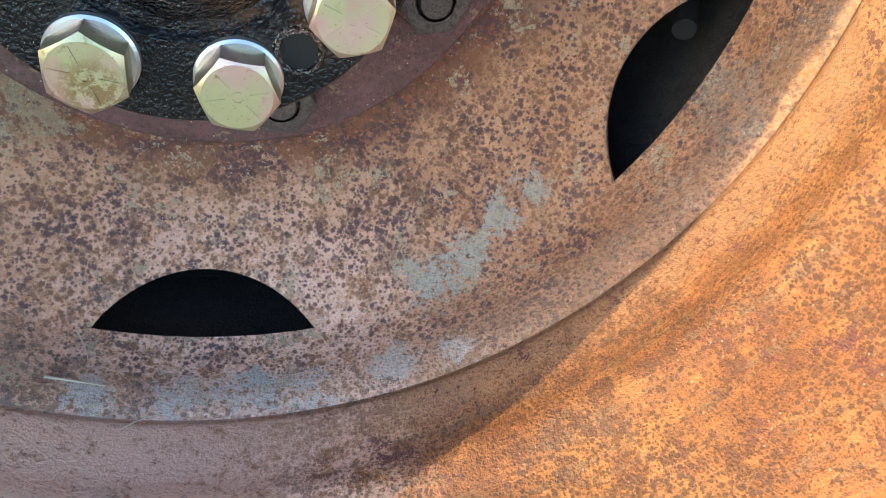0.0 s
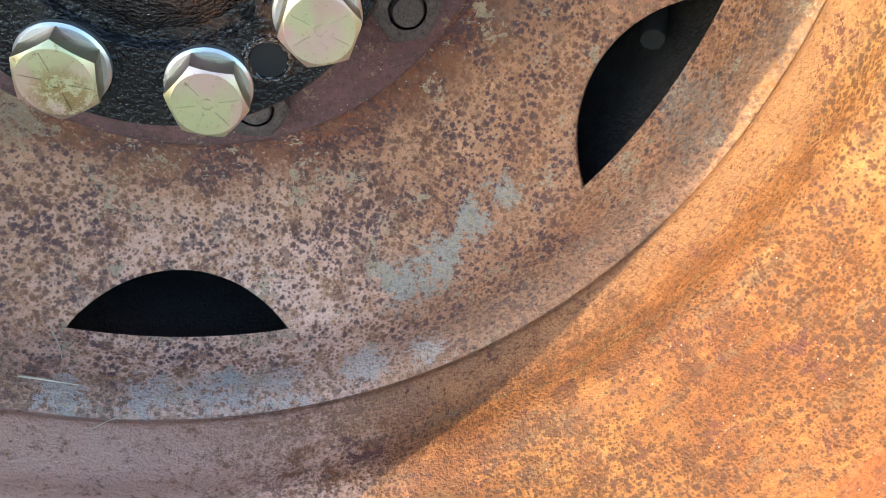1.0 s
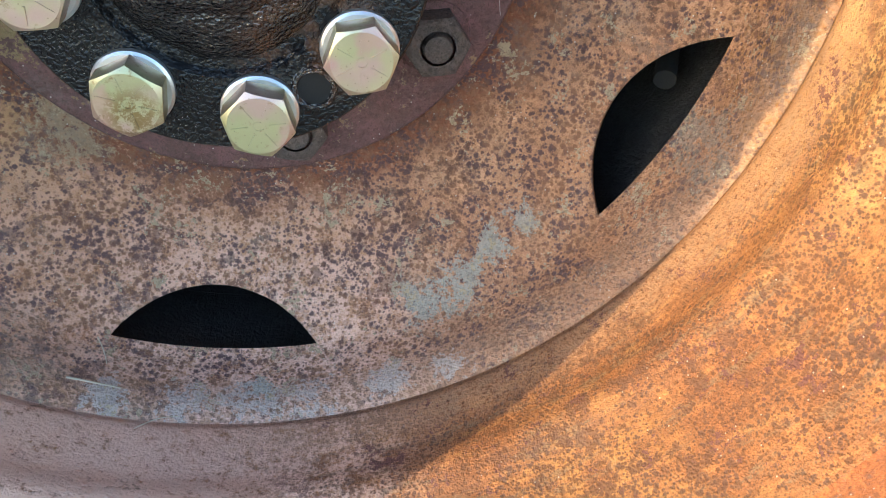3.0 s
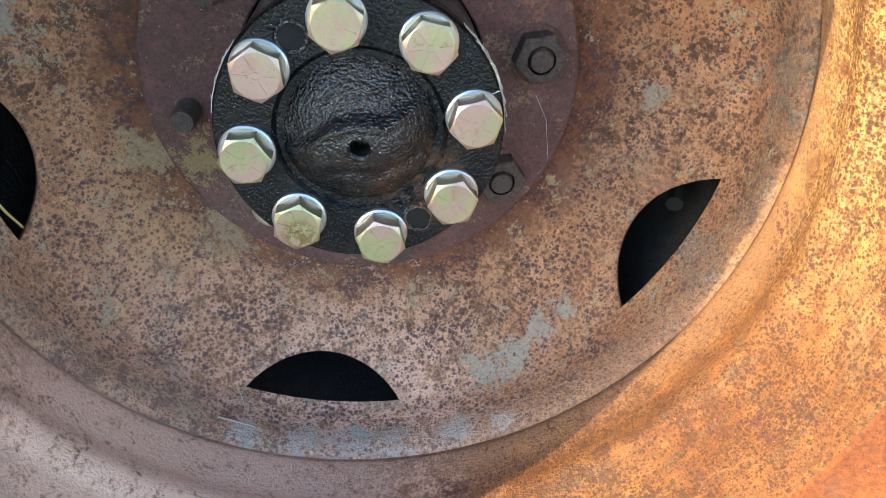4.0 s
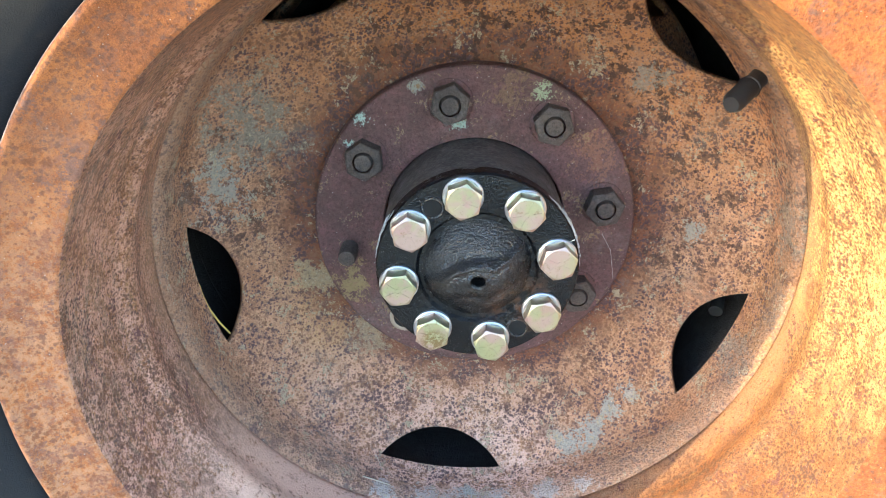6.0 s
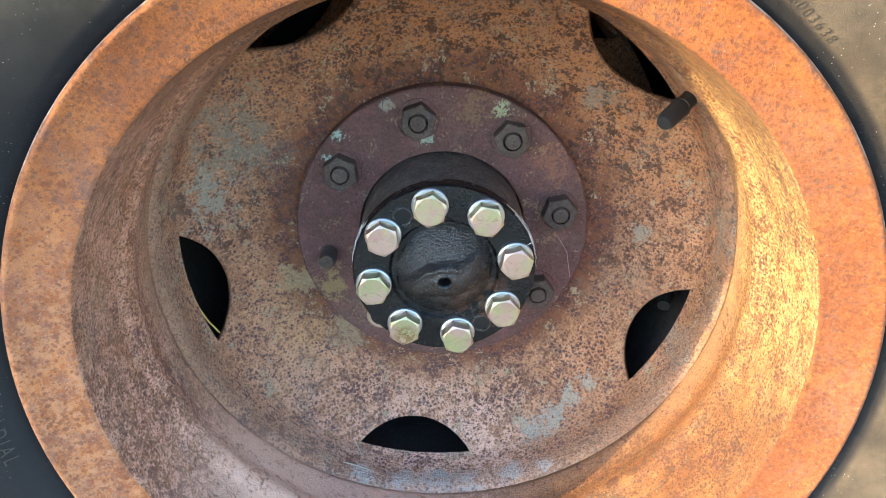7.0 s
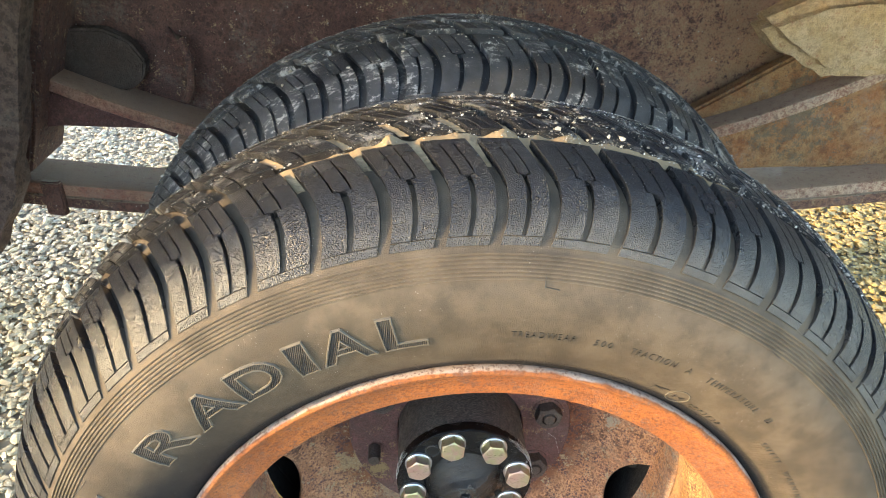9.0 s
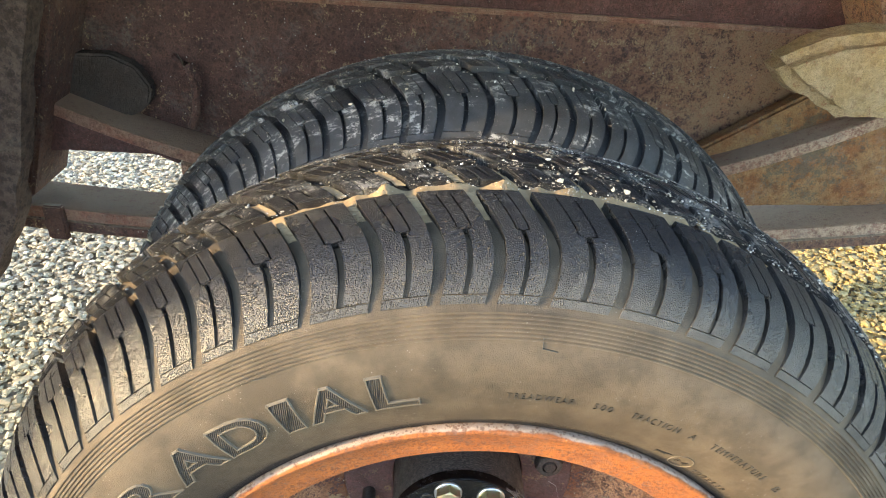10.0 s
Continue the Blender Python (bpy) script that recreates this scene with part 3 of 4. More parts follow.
def rocks(centres, sizes, seed, flat=0.7):
    """Many small uneven stones as one mesh."""
    rng = np.random.default_rng(seed)
    src = bmesh.new()
    bmesh.ops.create_icosphere(src, subdivisions=1, radius=1.0)
    base = np.array([v.co[:] for v in src.verts])
    tri = np.array([[v.index for v in f.verts] for f in src.faces])
    src.free()
    n, m = len(centres), len(base)
    jit = base[None] * rng.uniform(0.55, 1.35, (n, m, 1)) * rng.uniform(0.5, 1.4, (n, 1, 3))
    ang = rng.uniform(0, 2 * np.pi, n)
    c, s = np.cos(ang)[:, None], np.sin(ang)[:, None]
    x, y, z = jit[..., 0] * c - jit[..., 1] * s, jit[..., 0] * s + jit[..., 1] * c, jit[..., 2] * flat
    v = np.stack([x, y, z], -1) * np.asarray(sizes)[:, None, None] + np.asarray(centres)[:, None]
    f = (tri[None] + (np.arange(n) * m)[:, None, None]).reshape(-1, 3)
    me = bpy.data.meshes.new("stones")
    me.from_pydata(v.reshape(-1, 3).tolist(), [], f.tolist())
    return me


# ---- ground ----
def ground_sheet():
    bm = bmesh.new()
    n = 60
    grid = [[None] * (n + 1) for _ in range(n + 1)]
    for i in range(n + 1):
        for j in range(n + 1):
            u, v = (i / n * 2 - 1), (j / n * 2 - 1)
            x, y = math.copysign(abs(u) ** 4, u) * 300 + u * 3, math.copysign(abs(v) ** 4, v) * 300 + v * 3
            near = math.exp(-(x * x + y * y) / 30)
            flat = min(1.0, max(0.0, (math.hypot(x, y) - 0.35) / 0.3))
            grid[i][j] = bm.verts.new((x, y, 0.02 * near * flat * noise.noise((x * 1.5, y * 1.5, 0)) - 0.004))
    for i in range(n):
        for j in range(n):
            bm.faces.new((grid[i][j], grid[i + 1][j], grid[i + 1][j + 1], grid[i][j + 1]))
    return bm


tagged(part("ground", ground_sheet(), M_GROUND), "pale grey and tan gravel yard in sun", "ground", kind="structure")


def scatter_gravel():
    rng = np.random.default_rng(4)
    spots = []
    for x0, x1, y0, y1, n in ((-1.75, -0.40, 0.15, 2.6, 62000), (0.45, 1.7, 0.2, 2.0, 42000)):
        spots.append(np.stack([rng.uniform(x0, x1, n), rng.uniform(y0, y1, n), rng.uniform(-0.004, 0.008, n)], 1))
    c = np.concatenate(spots)
    me = rocks(c, rng.uniform(0.0030, 0.0068, len(c)) * rng.choice([1, 1, 1, 1.6], len(c)), 5, 0.45)
    me.materials.append(M_STONE)
    return me


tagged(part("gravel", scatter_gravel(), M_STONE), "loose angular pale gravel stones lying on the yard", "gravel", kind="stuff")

# ---- the wheels ----
HOLE_MID, HOLE_HALF, HOLE_R, HOLE_IN = -99.3 + SPIN, 13.95, 0.1764, 0.1555
DISC_LINE = [(0.060, 0.023), (0.100, 0.023), (0.116, 0.0225), (0.126, 0.0205), (0.134, 0.0165), (0.142, 0.0120), (0.152, 0.0050), (0.162, -0.0025), (0.170, -0.0092), (0.1764, -0.0150)]
LIP_LINE = [(0.1764, -0.0150), (0.1779, -0.0190), (0.1787, -0.0250), (0.1789, -0.0320), (0.1790, -0.0390), (0.1796, -0.0445), (0.1810, -0.0485), (0.1833, -0.0510)]
RIM_LINE = [(0.1850, -0.030), (0.1846, -0.042), (0.1842, -0.0505), (0.1836, -0.0520), (0.1822, -0.0538), (0.1818, -0.059), (0.1816, -0.066), (0.1812, -0.078), (0.1786, -0.085), (0.1776, -0.090), (0.1780, -0.094), (0.1800, -0.099), (0.1826, -0.103), (0.1834, -0.114), (0.1842, -0.130), (0.1848, -0.146), (0.1852, -0.1528), (0.1856, -0.1538)]
FLANGE_LINE = [(0.1856, -0.1538), (0.1868, -0.1549), (0.1930, -0.1568), (0.1990, -0.1591), (0.2040, -0.1618), (0.2076, -0.1645), (0.2096, -0.1664), (0.2114, -0.1664), (0.2130, -0.1645), (0.2131, -0.1608), (0.2120, -0.1575), (0.2092, -0.1568), (0.2065, -0.1550), (0.2040, -0.1480), (0.1935, -0.144)]
WELL_LINE = [(0.1935, -0.144), (0.1930, -0.06), (0.1945, -0.02), (0.1945, 0.010), (0.1965, 0.0448)]


def disc_depth(r):
    return float(np.interp(r, [p[0] for p in DISC_LINE], [p[1] for p in DISC_LINE]))


def disc_mesh():
    """The pressed centre: five bites along its edge, a mounting face and a turned lip."""
    big = (((HOLE_R * math.sin(radians(HOLE_HALF))) ** 2) + (HOLE_R * math.cos(radians(HOLE_HALF)) - HOLE_IN) ** 2) / (2 * (HOLE_R * math.cos(radians(HOLE_HALF)) - HOLE_IN))
    mid = HOLE_IN + big
    angles = []
    for k in range(5):
        c = HOLE_MID + 72 * k
        angles += [(c + HOLE_HALF * i / 14, True) for i in range(-14, 15)]
        gap = 72 - 2 * HOLE_HALF
        angles += [(c + HOLE_HALF + gap * i / 22, False) for i in range(1, 22)]
    bm = bmesh.new()
    cols = []
    for a, inside in angles:
        off = (a - HOLE_MID + 36) % 72 - 36
        edge = HOLE_R
        if inside and abs(off) < HOLE_HALF - 1e-6:
            d = mid * math.sin(radians(off))
            edge = min(HOLE_R, mid * math.cos(radians(off)) - math.sqrt(max(0, big * big - d * d)))
        ca, sa = math.cos(radians(a)), math.sin(radians(a))
        inner = []
        for i in range(27):
            r = 0.060 + (edge - 0.060) * i / 26
            inner.append(bm.verts.new((r * ca, disc_depth(r), r * sa)))
        lip_line = smooth_profile(LIP_LINE)
        lip = [inner[-1]] if edge >= HOLE_R - 1e-6 else [bm.verts.new((HOLE_R * ca, LIP_LINE[0][1], HOLE_R * sa))]
        lip += [bm.verts.new((r * ca, y, r * sa)) for r, y in lip_line[1:]]
        cols.append((inner, lip))
    n = len(cols)
    for i in range(n):
        for strip in (0, 1):
            p, q = cols[i][strip], cols[(i + 1) % n][strip]
            for j in range(len(p) - 1):
                bm.faces.new((p[j], p[j + 1], q[j + 1], q[j]))
    return bm


def solid(ob, thickness):
    mod = ob.modifiers.new("thickness", "SOLIDIFY")
    mod.thickness, mod.offset = thickness, -1
    return ob


# the tyre's own outline, from the bead over the shoulder to the crown and back
MID = -0.075
SIDE_LINE = [(0.1990, -0.1440), (0.2060, -0.1530), (0.2110, -0.1580), (0.2165, -0.1632), (0.2240, -0.1685), (0.2340, -0.1735), (0.2460, -0.1776), (0.2560, -0.1796), (0.2660, -0.1800), (0.2760, -0.1783), (0.2860, -0.1743), (0.2970, -0.1690)]
TREAD_LINE = [(0.2970, -0.1690), (0.3060, -0.1630), (0.3150, -0.1540), (0.3235, -0.1430), (0.3290, -0.1320), (0.3335, -0.1190), (0.3370, -0.1060), (0.3400, -0.0920), (0.3415, -0.0750)]
TREAD_LINE += [(r, 2 * MID - y) for r, y in TREAD_LINE[-2::-1]]
TREAD_LINE = smooth_profile(TREAD_LINE)
run = [0.0]
for (r0, y0), (r1, y1) in zip(TREAD_LINE, TREAD_LINE[1:]):
    run.append(run[-1] + math.hypot(r1 - r0, y1 - y0))
RUN = run[-1]


def tread_at(w, sink=0.0):
    """Radius and depth at w metres along the tread's outline, sunk below its face."""
    r = float(np.interp(w, run, [p[0] for p in TREAD_LINE]))
    y = float(np.interp(w, run, [p[1] for p in TREAD_LINE]))
    e = 0.004
    r0, r1 = (float(np.interp(w + k, run, [p[0] for p in TREAD_LINE])) for k in (-e, e))
    y0, y1 = (float(np.interp(w + k, run, [p[1] for p in TREAD_LINE])) for k in (-e, e))
    d = math.hypot(r1 - r0, y1 - y0) or 1.0
    nr, ny = (y1 - y0) / d, -(r1 - r0) / d
    return r - nr * sink, y - ny * sink


def side_depth(r):
    return float(np.interp(r, [p[0] for p in SIDE_LINE], [p[1] for p in SIDE_LINE]))


def carcass():
    side = smooth_profile(SIDE_LINE)
    ribs = []
    for r, y in side:
        ribs.append((r, y))
    # fine rings moulded below the shoulder
    ribs = [p for p in ribs if p[0] < 0.2812]
    for i in range(7):
        r = 0.2815 + i * 0.0020
        for k, h in ((0, 0.0), (0.0005, -0.0008), (0.0011, -0.0008), (0.0016, 0.0)):
            ribs.append((r + k, side_depth(r + k) + h))
    low = [tread_at(RUN * i / 40, 0.0066 * min(1, 0.12 + min(i, 40 - i) / 11)) for i in range(41)]
    back = [(r, 2 * MID - y) for r, y in side[::-1] if r < 0.296]
    return lathe(ribs + low + back, 240)


PITCH = [5.6, 6.2, 5.4, 4.9, 7.1, 7.1, 5.75, 5.55, 5.15, 7.05, 7.2, 5.2, 6.1, 6.0, 5.7]
START = 137.0 - 360  # angle of the first cross groove, the wheel as it stands


def sweep(w):
    """How far, in degrees, the cross grooves lean at w along the outline."""
    u = min(w, RUN - w)
    lean = float(np.interp(u, (0, 0.008, 0.015, 0.024, 0.034, 0.046, 0.054, 0.066, 0.073, 0.084, 0.092, 0.109), (0, -0.5, -0.82, -1.0, -0.95, -0.35, 0.25, 1.2, 1.75, 2.9, 4.0, 6.4)))
    return lean if w < RUN / 2 else 12.8 - lean


def tread_mesh(name, w0, w1, pitch, cuts, material, groove, nw=9, depth=0.0062):
    """One block of a row of the tread. cuts: slots (s0, s1, v0, v1) through it, as shares of its length and breadth."""
    ss = sorted({0.0, 1.0, *[i / 6 for i in range(1, 6)], *[c for cut in cuts for c in cut[:2]]})
    vs = sorted({0.0, 1.0, *[i / nw for i in range(1, nw)], *[c for cut in cuts for c in cut[2:]]})
    bm = bmesh.new()
    gap = groove
    top, low = {}, {}

    def vert(store, i, j, sink):
        if (i, j) not in store:
            w = w0 + (w1 - w0) * vs[j]
            a = radians(-(gap / 2 + (pitch - gap) * ss[i]) + sweep(w))
            r, y = tread_at(w, sink)
            store[i, j] = bm.verts.new((r * math.cos(a), y, r * math.sin(a)))
        return store[i, j]

    kept = set()
    for i in range(len(ss) - 1):
        for j in range(len(vs) - 1):
            s, v = (ss[i] + ss[i + 1]) / 2, (vs[j] + vs[j + 1]) / 2
            if not any(c[0] < s < c[1] and c[2] < v < c[3] for c in cuts):
                kept.add((i, j))
    for i, j in kept:
        bm.faces.new([vert(top, *k, 0.0) for k in ((i, j), (i + 1, j), (i + 1, j + 1), (i, j + 1))])
        for (di, dj), (p, q) in (((-1, 0), ((i, j), (i, j + 1))), ((1, 0), ((i + 1, j + 1), (i + 1, j))), ((0, -1), ((i + 1, j), (i, j))), ((0, 1), ((i, j + 1), (i + 1, j + 1)))):
            if (i + di, j + dj) not in kept:
                bm.faces.new([vert(top, *p, 0.0), vert(top, *q, 0.0), vert(low, *q, depth), vert(low, *p, depth)])
    bmesh.ops.recalc_face_normals(bm, faces=bm.faces)
    faces_up = set(top.values())
    rims = [e for e in bm.edges if len(e.link_faces) == 2 and e.verts[0] in faces_up and e.verts[1] in faces_up and e.calc_face_angle(0.0) > 0.9]
    bmesh.ops.bevel(bm, geom=rims, offset=0.0007, segments=2, affect="EDGES", clamp_overlap=True)
    me = bpy.data.meshes.new(name)
    bm.to_mesh(me)
    bm.free()
    me.materials.append(material)
    me.polygons.foreach_set("use_smooth", [True] * len(me.polygons))
    me.set_sharp_from_angle(angle=radians(60))
    return me


def w_of(y):
    return float(np.interp(y, [p[1] for p in TREAD_LINE], run))


G1, G2 = 0.0748, 0.0965  # the two long grooves on this side of the crown
SLOT = [(0.445, 0.560, 0.075, 0.585), (0.330, 0.364, 0.59, 0.96), (0.638, 0.672, 0.59, 0.96), (0.363, 0.445, 0.582, 0.594), (0.560, 0.640, 0.582, 0.594), (0.0, 1.0, 0.066, 0.074)]
SIPES = [(0.30, 0.335, 0.0, 0.75), (0.64, 0.675, 0.25, 1.0)]
MIRROR = lambda cuts: [(a, b, 1 - d, 1 - c) for a, b, c, d in cuts]  # noqa: E731
ROWS = {
    "shoulder": (0.001, G1 - 0.0045, SLOT, 1.2, 14),
    "rib": (G1 + 0.0045, G2 - 0.0026, SIPES, 1.5, 4),
    "centre": (G2 + 0.0026, RUN - G2 - 0.0026, SIPES, 1.5, 4),
    "rib_b": (RUN - G2 + 0.0026, RUN - G1 - 0.0045, MIRROR(SIPES), 1.5, 4),
    "shoulder_b": (RUN - G1 + 0.0045, RUN - 0.001, MIRROR(SLOT), 1.2, 14),
}


def add_tread(tyre, material, start, top):
    for row, (w0, w1, cuts, groove, nw) in ROWS.items():
        meshes = [tread_mesh("tread_block", w0, w1, p, cuts, material if row == "shoulder" else top, groove, nw) for p in PITCH]
        a = start
        for turn in range(4):
            for p, me in zip(PITCH, meshes):
                ob = part("tread_block", me, None, tyre)
                ob.rotation_euler = (0, radians(-a), 0)
                a -= p


def wheel(label, where):
    th = thing("mounted_tyre", where, label, "tyre", "dual rear tyres")
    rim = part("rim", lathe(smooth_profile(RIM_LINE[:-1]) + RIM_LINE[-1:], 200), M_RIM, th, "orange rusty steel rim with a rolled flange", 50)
    part("rim_flange", lathe([FLANGE_LINE[0]] + smooth_profile(FLANGE_LINE[1:]), 200), M_FLANGE, rim, "smooth orange rusty flange with a worn grey edge", 28)
    part("rim_well", lathe(WELL_LINE, 120), M_WELL, th, "rim well behind the disc, black for paint and deep shade", 50)
    disc = solid(part("disc", disc_mesh(), M_DISC, th, "brown pitted rusty steel disc with five openings"), 0.005)
    return th, rim, disc


outer, rim, disc = wheel("dusty black radial tyre on a rusty steel wheel", (0, 0, AX))
tyre = part("tyre", carcass(), M_SIDE, outer, "dusty black rubber tyre with raised lettering", 30)
add_tread(tyre, M_TREAD, START, M_CROWN)

# the mounting plate with its studs
plate_line = [(0.0580, 0.022), (0.0580, 0.0130), (0.0588, 0.0120), (0.1015, 0.0115), (0.1026, 0.0125), (0.1030, 0.0235)]
part("mounting_plate", lathe(plate_line, 160), M_PLATE, outer, "purple-brown rusty plate with flaked mint paint", 30)
nut_me = stud_me = collar_me = None
for k in range(8):
    a = radians(9 + SPIN + 45 * k)
    x, z = 0.08255 * math.cos(a), 0.08255 * math.sin(a)
    if k == 5:  # the stud is missing here: an empty hole with a worn rim
        hole = part("stud_hole", lathe([(0.0105, 0.0113), (0.0092, 0.0105), (0.0078, 0.0110), (0.0072, 0.0130)], 40), M_WORN, outer)
        hole.location = (x, 0, z)
        # Flat black disc: the shade inside the hole, put in as colour.
        pit = part("stud_bore_disc", lathe([(0.0001, 0.0112), (0.0078, 0.0112)], 32), M_BLACK, outer)
        pit.location = (x, 0, z)
        continue
    if stud_me is None:
        rows = [(0.0057, 0.0150)]
        for i in range(14):
            rows.append((0.0059 - 0.0005 * (i % 2), 0.0140 - i * 0.0010))
        rows += [(0.0056, -0.0006), (0.0050, -0.0018), (0.0001, -0.0020)]
        s = part("stud", lathe(rows, 32), M_NUT, outer)
        stud_me = s.data
    else:
        s = part("stud", stud_me, None, outer)
    s.location = (x, -0.004 if k == 4 else 0, z)
    if k == 4:
        continue
    if nut_me is None:
        n = part("lug_nut", hexhead(0.0107, 0.0125, 0.0006, 0.0066, 0.0120), M_NUT, outer)
        nut_me = n.data
        c = part("washer", lathe([(0.0140, 0.0117), (0.0136, 0.0110), (0.0126, 0.0106), (0.0100, 0.0104)], 40), M_PLATE, n)
        collar_me = c.data
    else:
        n = part("lug_nut", nut_me, None, outer)
        part("washer", collar_me, None, n)
    n.location = (x, 0, z)
    n.rotation_euler = (0, radians((17, 40, 8, 52, 0, 0, 33, 21)[k]), 0)

# valve
vb, vt = Vector((0.1412, -0.040, 0.1164)), Vector((0.1167, -0.0664, 0.1043))
dv = (vt - vb).normalized()
valve = part("valve_stem", tube([vb - dv * 0.012, vb, vb + dv * 0.016], 0.0052, 20, 0.95), M_CAP, outer, "grey rubber valve stem", 30)
part("collar", tube([vb - dv * 0.016, vb - dv * 0.010, vb - dv * 0.002, vb + dv * 0.004], 0.0088, 20, 0.6), M_CAP, valve)
rows = [vb + dv * 0.015, vb + dv * 0.017, vb + dv * 0.0175, vb + dv * 0.034, vb + dv * 0.0365]
cap = bmesh.new()
rings = []
for p, r in zip(rows, (0.0046, 0.0060, 0.0055, 0.0054, 0.0040)):
    u = dv.orthogonal().normalized()
    w = dv.cross(u)
    rings.append([cap.verts.new(p + (r + 0.0002 * (i % 2)) * (u * math.cos(i * math.pi / 16) + w * math.sin(i * math.pi / 16))) for i in range(32)])
for p, q in zip(rings, rings[1:]):
    for i in range(32):
        cap.faces.new((p[i], p[(i + 1) % 32], q[(i + 1) % 32], q[i]))
cap.faces.new(rings[-1])
part("valve_cap", cap, M_CAP, valve)

# ---- lettering moulded on the tyre ----


def letter_flat(text, offset=0.0, spread=1.0):
    """Outline triangles of some text, as vertices and faces scaled to a unit box."""
    cu = bpy.data.curves.new("text", "FONT")
    cu.body, cu.offset, cu.resolution_u, cu.space_character = text, offset, 4, spread
    ob = new("text", cu)
    dg = bpy.context.evaluated_depsgraph_get()
    me = bpy.data.meshes.new_from_object(ob.evaluated_get(dg))
    bm = bmesh.new()
    bm.from_mesh(me)
    bpy.data.objects.remove(ob)
    bpy.data.curves.remove(cu)
    bpy.data.meshes.remove(me)
    bmesh.ops.remove_doubles(bm, verts=bm.verts, dist=1e-5)
    lo = [min(v.co[i] for v in bm.verts) for i in (0, 1)]
    hi = [max(v.co[i] for v in bm.verts) for i in (0, 1)]
    for v in bm.verts:
        v.co = ((v.co.x - lo[0]) / (hi[0] - lo[0]), (v.co.y - lo[1]) / (hi[1] - lo[1]), 0)
    return bm


def on_side(a, r, h):
    a = radians(a)
    return (r * math.cos(a), side_depth(r) - h, r * math.sin(a))


def ridge_along(bm_out, p, q, wide, high):
    """A small raised line between two (angle, radius) places of the sidewall."""
    (a0, r0), (a1, r1) = p, q
    d = Vector(((a1 - a0) * 0.25 * math.pi / 180, r1 - r0))
    if d.length < 1e-6:
        return
    d.normalize()
    e = Vector((-d.y, d.x)) * wide / 2
    k = 180 / math.pi / 0.25
    d2 = d * wide * 0.4
    rows = []
    for (a, r), s in ((p, -1), (q, 1)):
        a, r = a + s * d2.x * k, r + s * d2.y
        rows.append([bm_out.verts.new(on_side(a + e.x * k, r + e.y, -0.0006)), bm_out.verts.new(on_side(a + e.x * k * 0.4, r + e.y * 0.4, high)),
                     bm_out.verts.new(on_side(a - e.x * k * 0.4, r - e.y * 0.4, high)), bm_out.verts.new(on_side(a - e.x * k, r - e.y, -0.0006))])
    for i in range(3):
        bm_out.faces.new((rows[0][i], rows[0][i + 1], rows[1][i + 1], rows[1][i]))
    bm_out.faces.new(rows[0][::-1])
    bm_out.faces.new(rows[1])


def outlined(name, flat, a0, a1, r0, r1):
    """A big letter: a ribbed field with a raised border. flat: unit outline mesh."""
    fill, edge = bmesh.new(), bmesh.new()
    sub = flat.copy()
    for _ in range(2):
        bmesh.ops.subdivide_edges(sub, edges=[e for e in sub.edges if e.calc_length() > 0.25], cuts=1)
    place = lambda v: (a0 + (a1 - a0) * v.co.x, r0 + (r1 - r0) * v.co.y)  # noqa: E731
    made = {v: fill.verts.new(on_side(*place(v), 0.0007)) for v in sub.verts}
    for f in sub.faces:
        fill.faces.new([made[v] for v in f.verts])
    for e in sub.edges:
        if len(e.link_faces) == 1:
            ridge_along(edge, place(e.verts[0]), place(e.verts[1]), 0.0016, 0.0013)
    bmesh.ops.recalc_face_normals(edge, faces=edge.faces)
    bmesh.ops.recalc_face_normals(fill, faces=fill.faces)
    fo = part(name, fill, M_HATCH, tyre, "ribbed black letter with a raised border", 0)
    part("border", edge, M_LINE, fo, "", 0)
    sub.free()
    flat.free()


for ch, a0, a1 in (("R", 140.3, 132.7), ("A", 131.7, 123.9), ("D", 123.2, 116.5), ("I", 114.7, 112.2), ("A", 111.3, 104.2), ("L", 103.0, 97.5)):
    outlined("letter", letter_flat(ch, 0.02), a0, a1, 0.2432, 0.2662)


def plain_block(w):
    """A slanted solid field, standing for a trade mark."""
    bm = bmesh.new()
    bm.faces.new([bm.verts.new((x, y, 0)) for x, y in ((0, 0), (1 - w, 0), (1, 1), (w, 1))])
    return bm


for a0, a1 in ((197.5, 189.0), (187.5, 180.5), (178.8, 170.5), (168.0, 160.5), (157.5, 150.0)):
    outlined("trade_mark_block", plain_block(0.22), a0, a1, 0.2440, 0.2690)


def small_text(text, a0, a1, r0, r1, high=0.00042, mat=None):
    flat = letter_flat(text, -0.014, 1.35)
    bm = bmesh.new()
    made = {v: bm.verts.new(on_side(a0 + (a1 - a0) * v.co.x, r0 + (r1 - r0) * v.co.y, high)) for v in flat.verts}
    for f in list(flat.faces):
        bm.faces.new([made[v] for v in f.verts])
    skirt = [e for e in flat.edges if len(e.link_faces) == 1]
    low = {}
    for e in skirt:
        for v in e.verts:
            if v not in low:
                low[v] = bm.verts.new(on_side(a0 + (a1 - a0) * v.co.x, r0 + (r1 - r0) * v.co.y, -0.0004))
        p, q = e.verts
        bm.faces.new((made[p], made[q], low[q], low[p]))
    flat.free()
    bmesh.ops.recalc_face_normals(bm, faces=bm.faces)
    part("lettering", bm, mat or M_PRINT, tyre, "small raised words moulded in rubber", 0)


